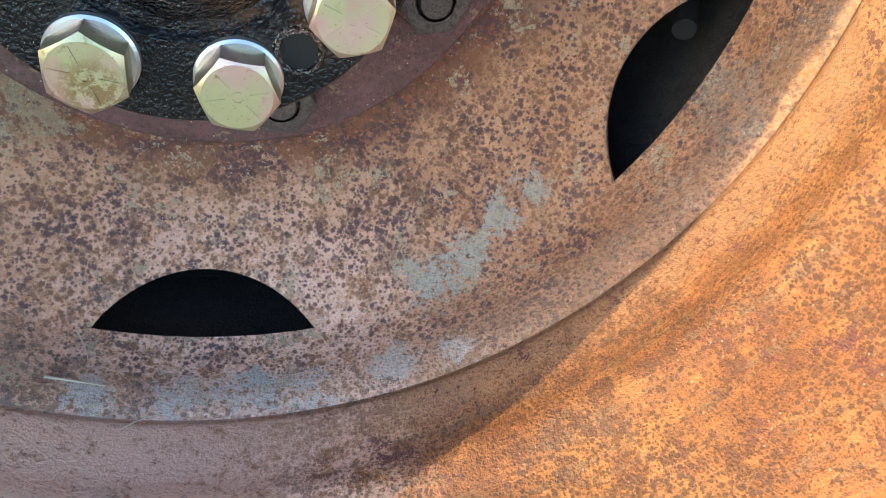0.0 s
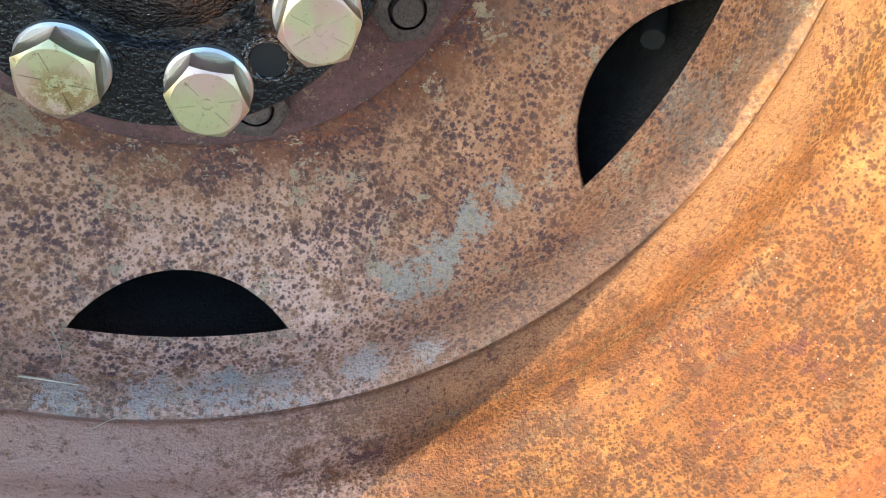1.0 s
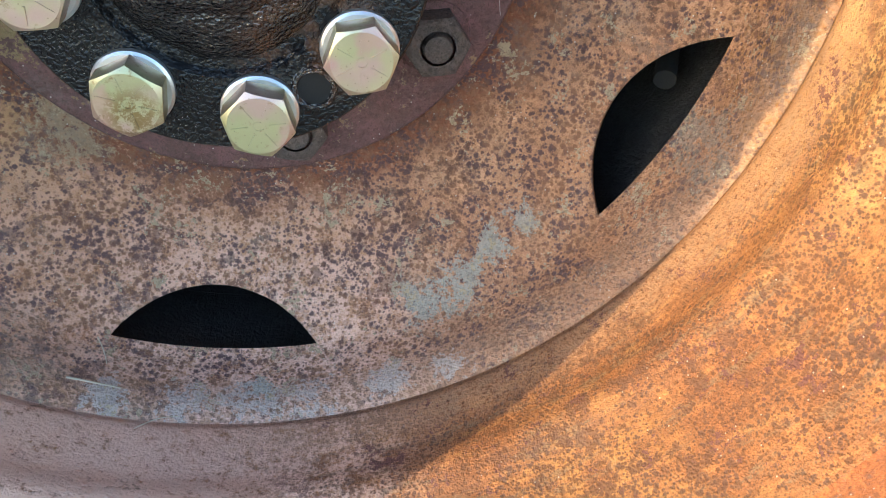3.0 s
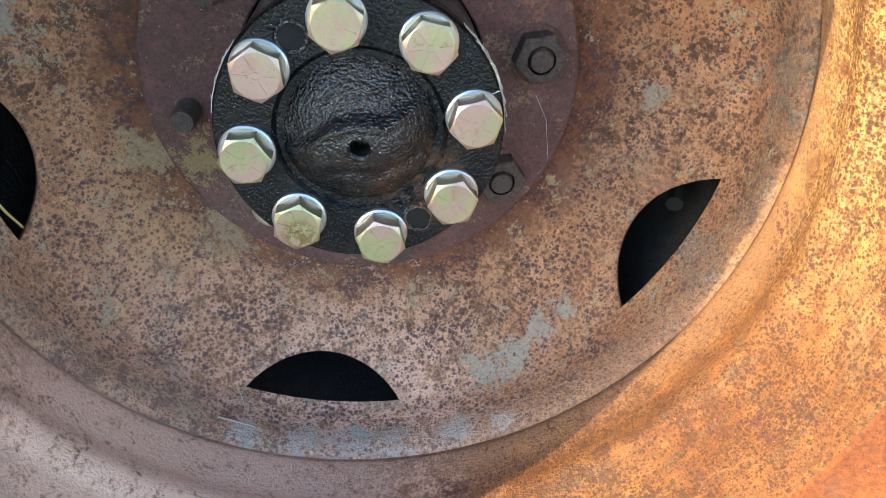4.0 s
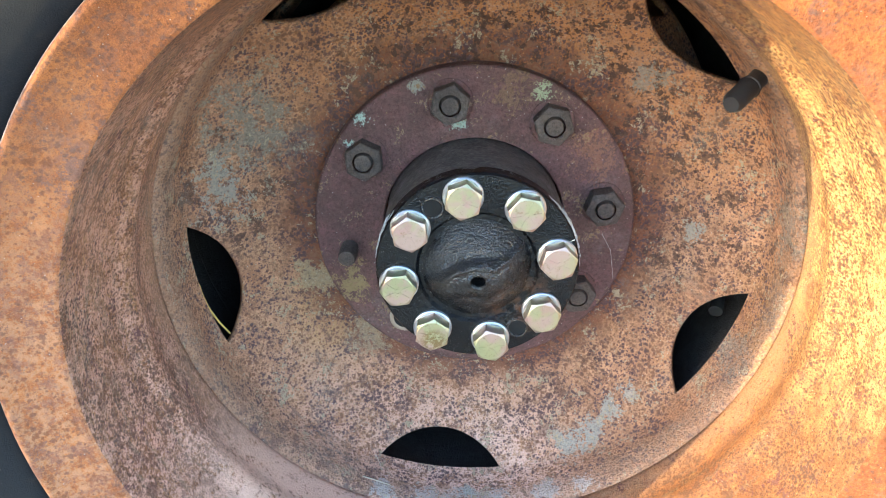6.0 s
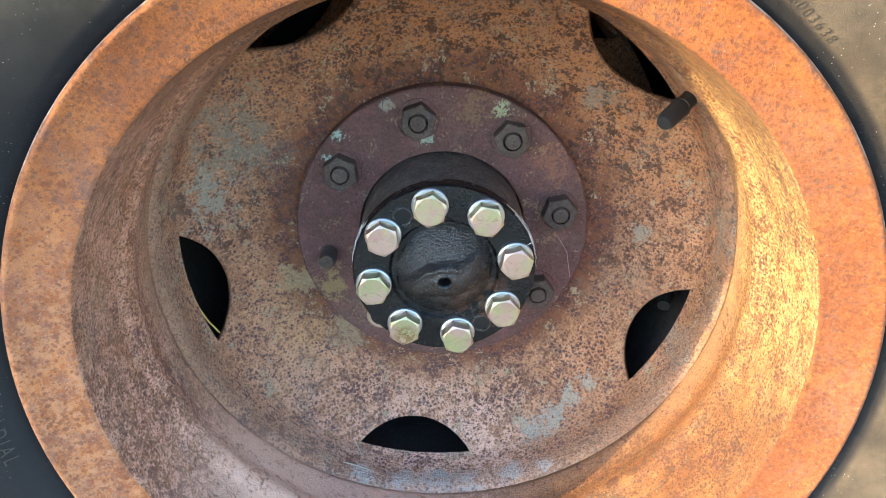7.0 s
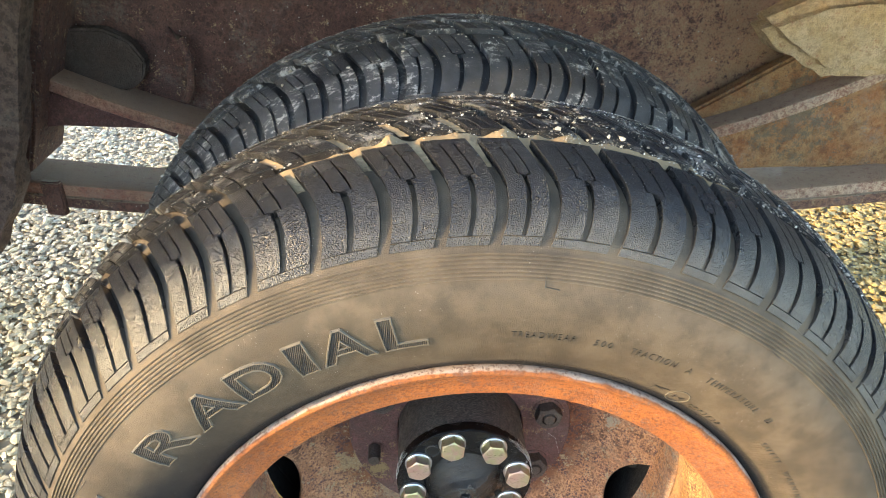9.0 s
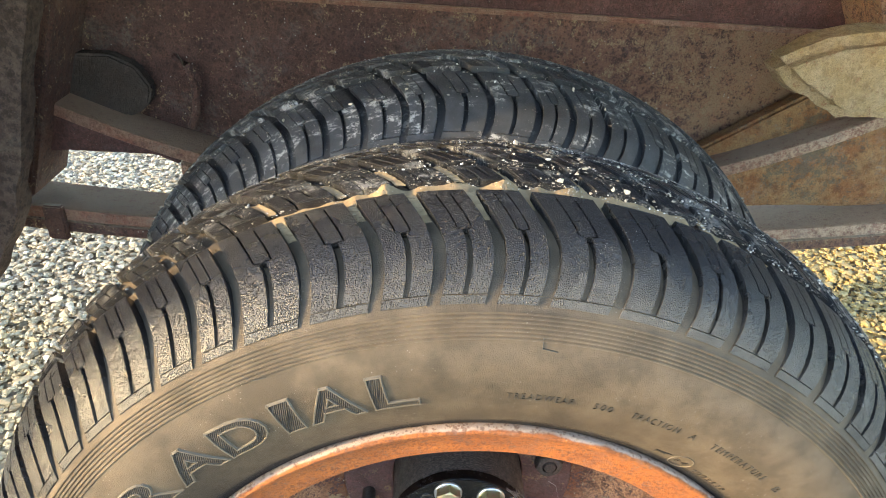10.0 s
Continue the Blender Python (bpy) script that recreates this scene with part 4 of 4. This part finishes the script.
for text, a0, a1 in (("TREADWEAR", 86.7, 78.3), ("500", 75.8, 73.3), ("TRACTION", 70.7, 63.9), ("A", 62.2, 61.3), ("TEMPERATURE", 58.7, 48.9), ("B", 46.6, 45.7)):
    small_text(text, a0 + 0.2, a1 + 0.25, 0.2455, 0.2500)
small_text("0003638", 55.8, 49.0, 0.2208, 0.2245)
small_text("SAFETY", 42.0, 36.6, 0.2325, 0.2360)
small_text("WARNING", 34.2, 26.2, 0.2325, 0.2360)
small_text("RADIAL", 186.5, 195.0, 0.2300, 0.2235)
small_text("E4", 59.6, 57.6, 0.2225, 0.2260)


def bars(a0, a1, r, n, seed):
    """Print too small to read: a row of little bars."""
    rng = random.Random(seed)
    bm = bmesh.new()
    a, step = a0, (a1 - a0) / n
    for i in range(n):
        if rng.random() < 0.85:
            ridge_along(bm, (a, r), (a, r + 0.0022), 0.0009, 0.0002)
            ridge_along(bm, (a + step * 0.5, r + rng.choice((0.0, 0.0011, 0.0022))), (a + step * 0.15, r + rng.choice((0.0, 0.0011, 0.0022))), 0.0006, 0.0002)
        a += step
    bmesh.ops.recalc_face_normals(bm, faces=bm.faces)
    part("fine_print", bm, M_SIDE, tyre, "unreadable fine print moulded in rubber", 0)


bars(88.2, 66.4, 0.2195, 44, 1)
bars(88.2, 65.9, 0.2162, 46, 2)
for i in range(9):
    bars(43 - i * 0.5, 12 - i * 0.3, 0.2305 - i * 0.0020, 46, 10 + i)
bm = bmesh.new()
for i in range(20):
    t0, t1 = i * 2 * math.pi / 20, (i + 1) * 2 * math.pi / 20
    ridge_along(bm, (58.6 + 1.7 * math.cos(t0), 0.2243 + 0.0066 * math.sin(t0)), (58.6 + 1.7 * math.cos(t1), 0.2243 + 0.0066 * math.sin(t1)), 0.0009, 0.0005)
part("approval_ring", bm, M_LINE, tyre, "", 0)
for a, r, da, dr in ((114.9, 0.2815, 0.9, 0.005), (83.8, 0.2785, 0.0, 0.006), (54.9, 0.2815, -0.8, 0.005), (100.0, 0.2135, 0.0, 0.010), (63.0, 0.2150, 0.3, 0.011), (63.3, 0.2258, -2.4, 0.001), (150.5, 0.2800, 1.6, 0.002)):
    bm = bmesh.new()
    ridge_along(bm, (a, r), (a + da, r + dr), 0.0008, 0.0006)
    ridge_along(bm, (a, r), (a - 1.6, r - 0.001), 0.0007, 0.0005)
    part("moulding_mark", bm, M_LETTER, tyre, "", 0)

# ---- the inner wheel ----
inner, rim_b, disc_b = wheel("shaded rusty inner dual wheel with a salt-stained black tyre", (0, 0.045, AX))
inner.matrix_world = pose(0, 0.090, AX, 0, 0, 180)
tyre_b = part("tyre", carcass(), M_SIDE_IN, inner, "black rubber tyre streaked with pale salt", 30)
add_tread(tyre_b, M_TREAD_IN, START + 3, M_TREAD_IN)

iv = [Vector(q) for q in ((-0.1790, 0.0520, -0.0480), (-0.1740, 0.0640, -0.0520), (-0.1690, 0.0760, -0.0555))]
part("valve_stem", tube(iv, 0.0046, 16), M_BLACK, inner, "dark valve stem of the inner tyre")

# ---- the hub ----
SINK = -0.0042  # the hub's end stands this much further out than its meshes
hub = thing("axle_hub", (0, 0, AX), "black oily axle hub with eight zinc bolts", "hub")
part("barrel", lathe(smooth_profile([(0.0570, 0.300), (0.0570, 0.02), (0.0570, -0.0350), (0.0566, -0.0385), (0.0552, -0.0398), (0.020, -0.0398)]), 128), M_BARREL, hub, "black oily turned hub barrel", 40)
end = part("end_flange", lathe([(0.0540, -0.0356), (0.0570, -0.0358), (0.0578, -0.0370), (0.0578, -0.0458), (0.0568, -0.0472), (0.0350, -0.0472), (0.0340, -0.0460), (0.0332, -0.0450), (0.0300, -0.0450)], 128), M_OIL, hub, "", 30)

end.location.y = SINK


def dome():
    """The axle's end: a domed cap, its lower half stepped back along a wavy edge, with a centre hole."""
    bm = bmesh.new()
    nr, na = 56, 144
    rings = []
    for i in range(nr + 1):
        r = 0.0335 * i / nr
        ring = []
        for j in range(na):
            a = 2 * math.pi * j / na
            x, z = r * math.cos(a), r * math.sin(a)
            edge = float(np.interp(x, (-0.034, -0.026, -0.018, -0.012, -0.003, 0.0095, 0.022, 0.031), (-0.010, -0.0055, 0.001, 0.0075, 0.0110, 0.0110, 0.0180, 0.0220)))
            over = edge - z
            h = 0.0172 * max(0.0, 1 - (r / 0.0338) ** 2.5)
            pad = 1 / (1 + math.exp(-over / 0.0007)) * max(0.0, 1 - (max(0.0, over - 0.004) / 0.020) ** 2) * max(0.0, 1 - (r / 0.0325) ** 6)
            h += 0.0062 * pad + 0.0016 * math.exp(-((over - 0.0022) / 0.0016) ** 2) * max(0.0, 1 - (r / 0.032) ** 6)
            h += 0.0007 * noise.noise((x * 150, z * 150, 3)) * (1 if r < 0.031 else 0)
            d = math.hypot(x, z)
            h -= 0.012 * (1 / (1 + math.exp((d - 0.0031) / 0.00035))) - 0.0009 * math.exp(-((d - 0.0045) / 0.001) ** 2)
            ring.append(bm.verts.new((x, -0.0408 - h, z)) if i or not j else ring[0])
        rings.append(ring)
    for i in range(nr):
        for j in range(na):
            p = (rings[i][j], rings[i + 1][j], rings[i + 1][(j + 1) % na], rings[i][(j + 1) % na])
            p = [v for n, v in enumerate(p) if v not in p[:n]]
            if len(p) > 2:
                bm.faces.new(p)
    bmesh.ops.recalc_face_normals(bm, faces=bm.faces)
    return bm


end = part("axle_end", dome(), M_DOME, hub, "glossy black domed axle end", 60)
end.location.y = SINK

bolt_me = wash_me = mark_me = logo_me = None
TURN = (12, 38, 6, 50, 22, 3, 41, 17)
for k in range(8):
    a = radians(8.7 + SPIN + 45 * k)
    if bolt_me is None:
        b = part("hub_bolt", hexhead(0.0092, 0.0088, 0.0003, 0, -0.0495), M_ZINC, hub, "yellow zinc hexagon bolt with grade marks", 25)
        bolt_me = b.data
        w = part("washer", lathe([(0.0060, -0.0496), (0.0105, -0.0498), (0.0113, -0.0492), (0.0114, -0.0474), (0.0108, -0.0470)], 48), M_SILVER, b, "bright zinc washer")
        wash_me = w.data
        bm = bmesh.new()
        for i in range(6):
            box(bm, (0.0030, -0.0586, -0.00024), (0.0078, -0.0581, 0.00024), pose(0, 0, 0, 0, i * 60 + 10, 0))
        mark = part("grade_mark", bm, M_ZINC, b, "", 0)
        mark_me = mark.data
        bm = bmesh.new()
        for i in range(10):
            box(bm, (0.0012, -0.0586, -0.0004), (0.0016, -0.0581, 0.0004), pose(0, 0, 0, 0, i * 28, 0))
        logo_me = part("maker_mark", bm, M_ZINC, b, "", 0).data
    else:
        b = part("hub_bolt", bolt_me, None, hub, "yellow zinc hexagon bolt with grade marks")
        for nm, me in (("washer", wash_me), ("grade_mark", mark_me), ("maker_mark", logo_me)):
            part(nm, me, None, b)
    b.location = (0.0455 * math.cos(a), SINK, 0.0455 * math.sin(a))
    b.rotation_euler = (0, radians(TURN[k]), 0)
for a in (122 + SPIN, -59.5 + SPIN):
    h = part("threaded_hole", lathe([(0.0070, -0.0470), (0.0062, -0.0481), (0.0053, -0.0482), (0.0048, -0.0475)], 32), M_DOME, hub)
    # A black disc stands for the shade down the thread.
    part("bore", lathe([(0.0001, -0.0475), (0.0050, -0.0475)], 24), M_BLACK, h)
    h.location = (0.0452 * math.cos(radians(a)), SINK, 0.0452 * math.sin(radians(a)))

drum = thing("brake_drum", (0, 0, AX), "dark iron brake drum inside the wheels", "brake drum")
part("shell", lathe(smooth_profile([(0.060, 0.046), (0.110, 0.046), (0.142, 0.050), (0.150, 0.060), (0.152, 0.16), (0.150, 0.20), (0.06, 0.21)]), 96), M_DRUM, drum)
part("backing_plate", lathe([(0.046, 0.205), (0.120, 0.206), (0.170, 0.203), (0.181, 0.196), (0.181, 0.204), (0.046, 0.210)], 96), M_DRUM, drum)
axle = thing("axle_tube", (0, 0, AX), "dark rusty axle tube under the truck", "axle")
part("tube", lathe([(0.0001, 0.20), (0.045, 0.20), (0.045, 1.30), (0.0001, 1.30)], 48), M_CHASSIS, axle)

# ---- the truck's underside ----


def leaf(x0, x1, y0, y1, low, arch, thick, slope=0.0):
    bm = bmesh.new()
    n = 40
    rows = []
    for i in range(n + 1):
        x = x0 + (x1 - x0) * i / n
        z = low + arch * x * x + slope * x
        rows.append([bm.verts.new((x, y, z + dz)) for y, dz in ((y0, 0.002), (y0 + 0.003, 0), (y1, 0), (y1, thick), (y0 + 0.003, thick), (y0, thick - 0.002))])
    for p, q in zip(rows, rows[1:]):
        for k in range(6):
            bm.faces.new((p[k], p[(k + 1) % 6], q[(k + 1) % 6], q[k]))
    bm.faces.new(rows[0][::-1])
    bm.faces.new(rows[-1])
    bmesh.ops.recalc_face_normals(bm, faces=bm.faces)
    return bm


def knobbly(bm, amount, scale, cuts=2):
    """Breaks up a plate's faces and pushes them about, as under a crust of dirt."""
    bmesh.ops.triangulate(bm, faces=bm.faces)
    for _ in range(3):
        long = [e for e in bm.edges if e.calc_length() > 0.018]
        if long:
            bmesh.ops.subdivide_edges(bm, edges=long, cuts=cuts)
            bmesh.ops.triangulate(bm, faces=[f for f in bm.faces if len(f.verts) > 3])
    bm.normal_update()
    for v in bm.verts:
        v.co += v.normal * amount * (noise.noise(v.co * scale) + 0.5 * noise.noise(v.co * scale * 3.1))
    return bm


spring = thing("leaf_spring", (0, 0, AX), "rusty brown leaf spring over the axle", "leaf spring")
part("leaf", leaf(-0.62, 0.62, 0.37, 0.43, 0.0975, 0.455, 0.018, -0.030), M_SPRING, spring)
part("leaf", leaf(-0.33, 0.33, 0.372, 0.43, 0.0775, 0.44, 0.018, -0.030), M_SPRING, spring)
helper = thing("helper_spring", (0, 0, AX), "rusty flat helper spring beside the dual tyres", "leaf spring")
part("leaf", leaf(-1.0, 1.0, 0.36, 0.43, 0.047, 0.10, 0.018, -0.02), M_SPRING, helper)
part("leaf", leaf(-0.9, 0.9, 0.363, 0.43, 0.029, 0.10, 0.0165, -0.02), M_CHASSIS, helper)
part("end_plate", plate([(-0.58, 0.150), (-0.530, 0.152), (-0.505, 0.165), (-0.468, 0.168), (-0.36, 0.163), (-0.332, 0.150), (-0.332, 0.156), (-0.40, 0.187), (-0.486, 0.218), (-0.58, 0.262)], 0.374, 0.384, 0.002), M_SILL, spring, "red-brown plate under the spring leaf")
part("clip", plate([(-0.502, 0.058), (-0.478, 0.056), (-0.478, 0.102), (-0.502, 0.104)], 0.352, 0.362, 0.002), M_CHASSIS, helper)

rail = thing("frame_rail", (0, 0, AX), "dark red-brown rusty truck frame rail", "frame rail")
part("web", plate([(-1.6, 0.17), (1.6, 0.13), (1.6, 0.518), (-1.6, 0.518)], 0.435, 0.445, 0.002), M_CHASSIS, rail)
part("top_flange", plate([(-1.6, 0.415), (1.6, 0.255), (1.6, 0.518), (-1.6, 0.518)], 0.405, 0.434, 0.006), M_SILL, rail)
part("ledge", plate([(-1.6, 0.411), (1.6, 0.251), (1.6, 0.257), (-1.6, 0.417)], 0.396, 0.4045, 0.0015), M_SPRING, rail, "pale dusty lip along the rail")
hang = thing("spring_hanger", (0, 0, AX), "dirt-caked dark steel hanger bracket on the frame", "bracket")
part("plate", knobbly(plate([(-0.36, 0.518), (-0.425, 0.35), (-0.452, 0.26), (-0.477, 0.155), (-0.516, 0.074), (-0.56, 0.005), (-0.95, -0.01), (-0.95, 0.518)], 0.25, 0.335, 0.028), 0.006, 14), M_CRUST, hang, "dirt-crusted dark steel plate")
part("rear_web", plate([(-0.36, 0.518), (-0.44, 0.30), (-0.50, 0.12), (-0.56, 0.12), (-0.56, 0.518)], 0.337, 0.434, 0.004), M_CHASSIS, hang)
# Unseen plate, added only to block the sun from the inner tyre.
bm = bmesh.new()
box(bm, (-0.672, -0.13, 0.05), (-0.660, 0.249, 0.518))
bmesh.ops.bevel(bm, geom=bm.edges, offset=0.003, segments=2, affect="EDGES")
part("unseen_sun_blocker", bm, M_CRUST, hang)
gus = thing("gusset_plate", (0, 0, AX), "grey-brown rounded gusset plate welded to the frame", "bracket")
part("plate", plate([(-0.53, 0.20), (-0.51, 0.26), (-0.46, 0.275), (-0.41, 0.275), (-0.38, 0.26), (-0.365, 0.235), (-0.37, 0.215), (-0.385, 0.202), (-0.41, 0.195), (-0.45, 0.192)], 0.412, 0.434, 0.003), M_GUSSET, gus)
part("rib", tube([(-0.335, 0.425, 0.270), (-0.318, 0.415, 0.262), (-0.311, 0.412, 0.235), (-0.314, 0.412, 0.205), (-0.325, 0.42, 0.185)], 0.005, 10), M_CHASSIS, gus, "curved rusty weld rib")
mud = thing("shock_bracket", (0, 0, AX), "bracket caked with pale dried mud on the frame", "bracket")
part("plate", knobbly(plate([(0.322, 0.307), (0.355, 0.322), (0.392, 0.336), (0.44, 0.340), (0.60, 0.345), (0.60, 0.262), (0.52, 0.250), (0.448, 0.244), (0.42, 0.247), (0.397, 0.254), (0.372, 0.268), (0.347, 0.287)], 0.270, 0.325, 0.012), 0.008, 24), M_MUD, mud, "steel plate under cracked pale mud")
part("back_plate", knobbly(plate([(0.30, 0.085), (0.85, 0.085), (0.85, 0.26), (0.48, 0.26), (0.31, 0.16)], 0.405, 0.43, 0.004), 0.002, 20), M_PATCHY, mud, "orange and brown rusty back plate")
part("upright", knobbly(plate([(0.47, 0.30), (0.60, 0.30), (0.60, 0.518), (0.43, 0.518), (0.43, 0.40)], 0.31, 0.42, 0.010), 0.003, 30), M_CHASSIS, mud)
# Unseen board added overhead so that the inner tyre and rail fall in shade.
bed = thing("overhead_blocker", (0, 0, AX), "unseen brown board added over the wheels to block sun and sky", "truck bed")
part("blocker_board", plate([(-1.8, 0.52), (1.8, 0.52), (1.8, 0.58), (-1.8, 0.58)], -0.12, 1.6, 0.005), M_BLOCKER, bed)

# ---- grit, sand and litter ----


def grit_on(where, n, y0, y1, a0, a1, size, seed, label, mat):
    """Crumbs in clusters, most of them tiny, caught along the grooves."""
    rng = np.random.default_rng(seed)
    y, a = rng.uniform(y0, y1, n * 4), np.radians(rng.normal((a0 + a1) / 2, (a1 - a0) / 3.0, n * 4))
    lines = np.interp([G1, G2, RUN - G2, RUN - G1], run, [p[1] for p in TREAD_LINE])
    near = np.exp(-(np.min(np.abs(y[:, None] - lines[None]), axis=1) / 0.004) ** 2)
    clump = np.array([noise.noise((p * 26, q * 60, seed)) for p, q in zip(a, y)])
    keep = rng.random(n * 4) < np.clip(0.10 + 0.55 * near + 0.9 * clump, 0.03, 1.0)
    y, a = y[keep][:n], a[keep][:n]
    n = len(y)
    r = np.interp(y, [p[1] for p in TREAD_LINE], [p[0] for p in TREAD_LINE]) + 0.0001
    c = np.stack([r * np.cos(a), y + where[1], AX + r * np.sin(a)], 1)
    me = rocks(c, size * np.clip(rng.lognormal(-0.5, 0.55, n), 0.2, 4.0), seed, 0.6)
    me.materials.append(mat)
    tagged(part("grit", me, mat), label, "grit", kind="stuff")


grit_on((0, 0, 0), 9000, -0.112, 0.0, 15, 120, 0.00046, 1, "pale grit scattered on top of the tyre", M_CRUMB)
grit_on((0, 0.240, 0), 4500, -0.15, 0.0, 30, 150, 0.00056, 2, "pale grit scattered on the inner tyre", M_CRUMB)


def pebble(r, a, y, size, seed, label):
    """A single small uneven stone resting on a tyre."""
    me = rocks([(r * math.cos(radians(a)), y, AX + r * math.sin(radians(a)) + size * 0.22)], [size * 0.66], seed, 0.8)
    me.materials.append(M_PALE)
    tagged(part("pebble", me, None), label, "pebble", "pebbles on the tyres")


M_PALE = plain("pale_stone", (0.52, 0.45, 0.34), 0.85, 0, 400, 0.15, 0.0008)
for i, (r, a, y, size) in enumerate(((0.3357, 85.5, -0.0392, 0.0034), (0.3382, 77.0, -0.1002, 0.0022), (0.3385, 75.6, -0.0991, 0.0026), (0.3401, 80.4, -0.0912, 0.0026), (0.3381, 82.3, -0.1007, 0.0024), (0.3409, 79.3, -0.0819, 0.0022), (0.3395, 70.5, -0.0940, 0.0018), (0.3395, 66.0, -0.0930, 0.0019))):
    pebble(r, a, y, size, 30 + i, "small pale stone caught on the outer tyre tread")
for i, (r, a, y, size) in enumerate(((0.3265, 106.2, 0.103, 0.0032), (0.3308, 116.6, 0.113, 0.0032), (0.3340, 74.0, 0.123, 0.0034), (0.3290, 98.0, 0.106, 0.0022), (0.3300, 69.0, 0.112, 0.0024))):
    pebble(r, a, y, size, 50 + i, "small pale stone caught on the inner tyre tread")


def sand_strip():
    """Patchy sand: along the long groove, and in the mouths of the cross grooves."""
    bm = bmesh.new()
    rng = random.Random(3)

    def strip(rows_at):
        rows = [[bm.verts.new(v) for v in row] for row in rows_at]
        for p, q in zip(rows, rows[1:]):
            for j in range(len(p) - 1):
                bm.faces.new((p[j], p[j + 1], q[j + 1], q[j]))

    def spot(a, w, lift):
        r, y = tread_at(w, 0.0064 - lift)
        return (r * math.cos(radians(a)), y, AX + r * math.sin(radians(a)))

    rows = []
    for i in range(421):
        a = 56 + 57 * i / 420
        fade = max(0.0, min(1, min(i, 420 - i) / 110) * (0.55 + 1.2 * noise.noise((a * 0.45, 0, 5))))
        rows.append([spot(a, G1 - 0.0048 + 0.0096 * j / 6, fade * (0.0056 + 0.0010 * noise.noise((a * 1.3, j * 0.7, 0)) + rng.uniform(-0.0004, 0.0004))) for j in range(7)])
    strip(rows)
    a = START + 360
    for turn in range(2):
        for p in PITCH:
            if 62 < a < 110:
                fill = rng.uniform(0.3, 1.0)
                for w0, w1 in ((G1 - 0.020 * fill - 0.005, G1 - 0.0043), (G1 + 0.0043, G2)):
                    n = 24
                    strip([[spot(a + sweep(w0 + (w1 - w0) * i / n) + (j / 4 - 0.5) * 0.9, w0 + (w1 - w0) * i / n, fill * (i / n if w0 < G1 - 0.005 else 1) * 0.0052 + rng.uniform(-0.0004, 0.0005)) for j in range(5)] for i in range(n + 1)])
            a -= p
    return bm


tagged(part("sand", sand_strip(), M_SAND), "yellow sand lodged in the tyre groove", "sand", kind="stuff")


def strand(name, points, radius, mat, label, category):
    tagged(part(name, tube(points, radius, 5, 0.6), mat), label, category)


def at_wheel(r, a, y):
    return Vector(wheel_place(r, a, y))


def bent(p, q, sag, n=7):
    p, q = Vector(p), Vector(q)
    return [p.lerp(q, i / n) + Vector(sag) * math.sin(math.pi * i / n) for i in range(n + 1)]


strand("straw", bent(at_wheel(0.1785, -116.5, -0.0400), at_wheel(0.1785, -110.0, -0.0405), (0, -0.0004, 0.0006)), 0.0005, M_STRAW, "short dry straw lying on the rusty lip", "straw")
strand("straw", bent(at_wheel(0.1815, -107.5, -0.057), at_wheel(0.1805, -102.5, -0.050), (0, 0, 0.002)), 0.00022, M_STRAW, "hair-thin dry straw stuck to the barrel", "straw")
strand("straw", bent(at_wheel(0.1760, -114.5, -0.018), at_wheel(0.1775, -112.5, -0.030), (0.001, -0.001, 0)), 0.0003, M_STRAW, "curled pale plant fibre beside the opening", "straw")
# Golden tube standing in for the sunlit edge inside the left opening.
strand("stem_and_glint", [(-0.1768, -0.004, AX - 0.0445), (-0.1742, -0.005, AX - 0.0530), (-0.1712, -0.005, AX - 0.0612), (-0.1650, -0.005, AX - 0.0715), (-0.1572, -0.005, AX - 0.0812)], 0.0010, M_GOLD, "yellow strand in place of a sunlit edge behind an opening", "stem")
strand("stem_and_glint", bent(at_wheel(0.170, -101, 0.02), at_wheel(0.160, -93, 0.012), (0, 0, 0)), 0.0003, M_STRAW, "thin pale stem inside an opening", "stem")


def web(a0, a1, n, seed, r0, spread):
    rng = random.Random(seed)
    bm = bmesh.new()
    for i in range(n):
        a, b = sorted((rng.uniform(a0, a1), rng.uniform(a0, a1)))
        ya, yb = rng.uniform(-0.054, -0.040), rng.uniform(-0.054, -0.040)
        m = 6
        pts = [at_wheel(r0 + rng.uniform(0, spread), a + (b - a) * j / m, ya + (yb - ya) * j / m) for j in range(m + 1)]
        piece = tube(pts, 0.00016, 3)
        me = bpy.data.meshes.new("web")
        piece.to_mesh(me)
        piece.free()
        bm.from_mesh(me)
        bpy.data.meshes.remove(me)
    tagged(part("cobweb", bm, M_WEB), "pale dusty cobweb strands along the hub edge", "cobweb", kind="stuff")


web(-2, 48, 26, 1, 0.0578, 0.0012)
web(140, 175, 10, 2, 0.0578, 0.0008)
web(14, 19, 7, 3, 0.050, 0.008)
strand("cobweb_thread", [at_wheel(0.080, -2, -0.001), at_wheel(0.090, -12, 0.008), at_wheel(0.100, -24, 0.0105)], 0.00012, M_WEB, "single cobweb thread below a lug nut", "cobweb")
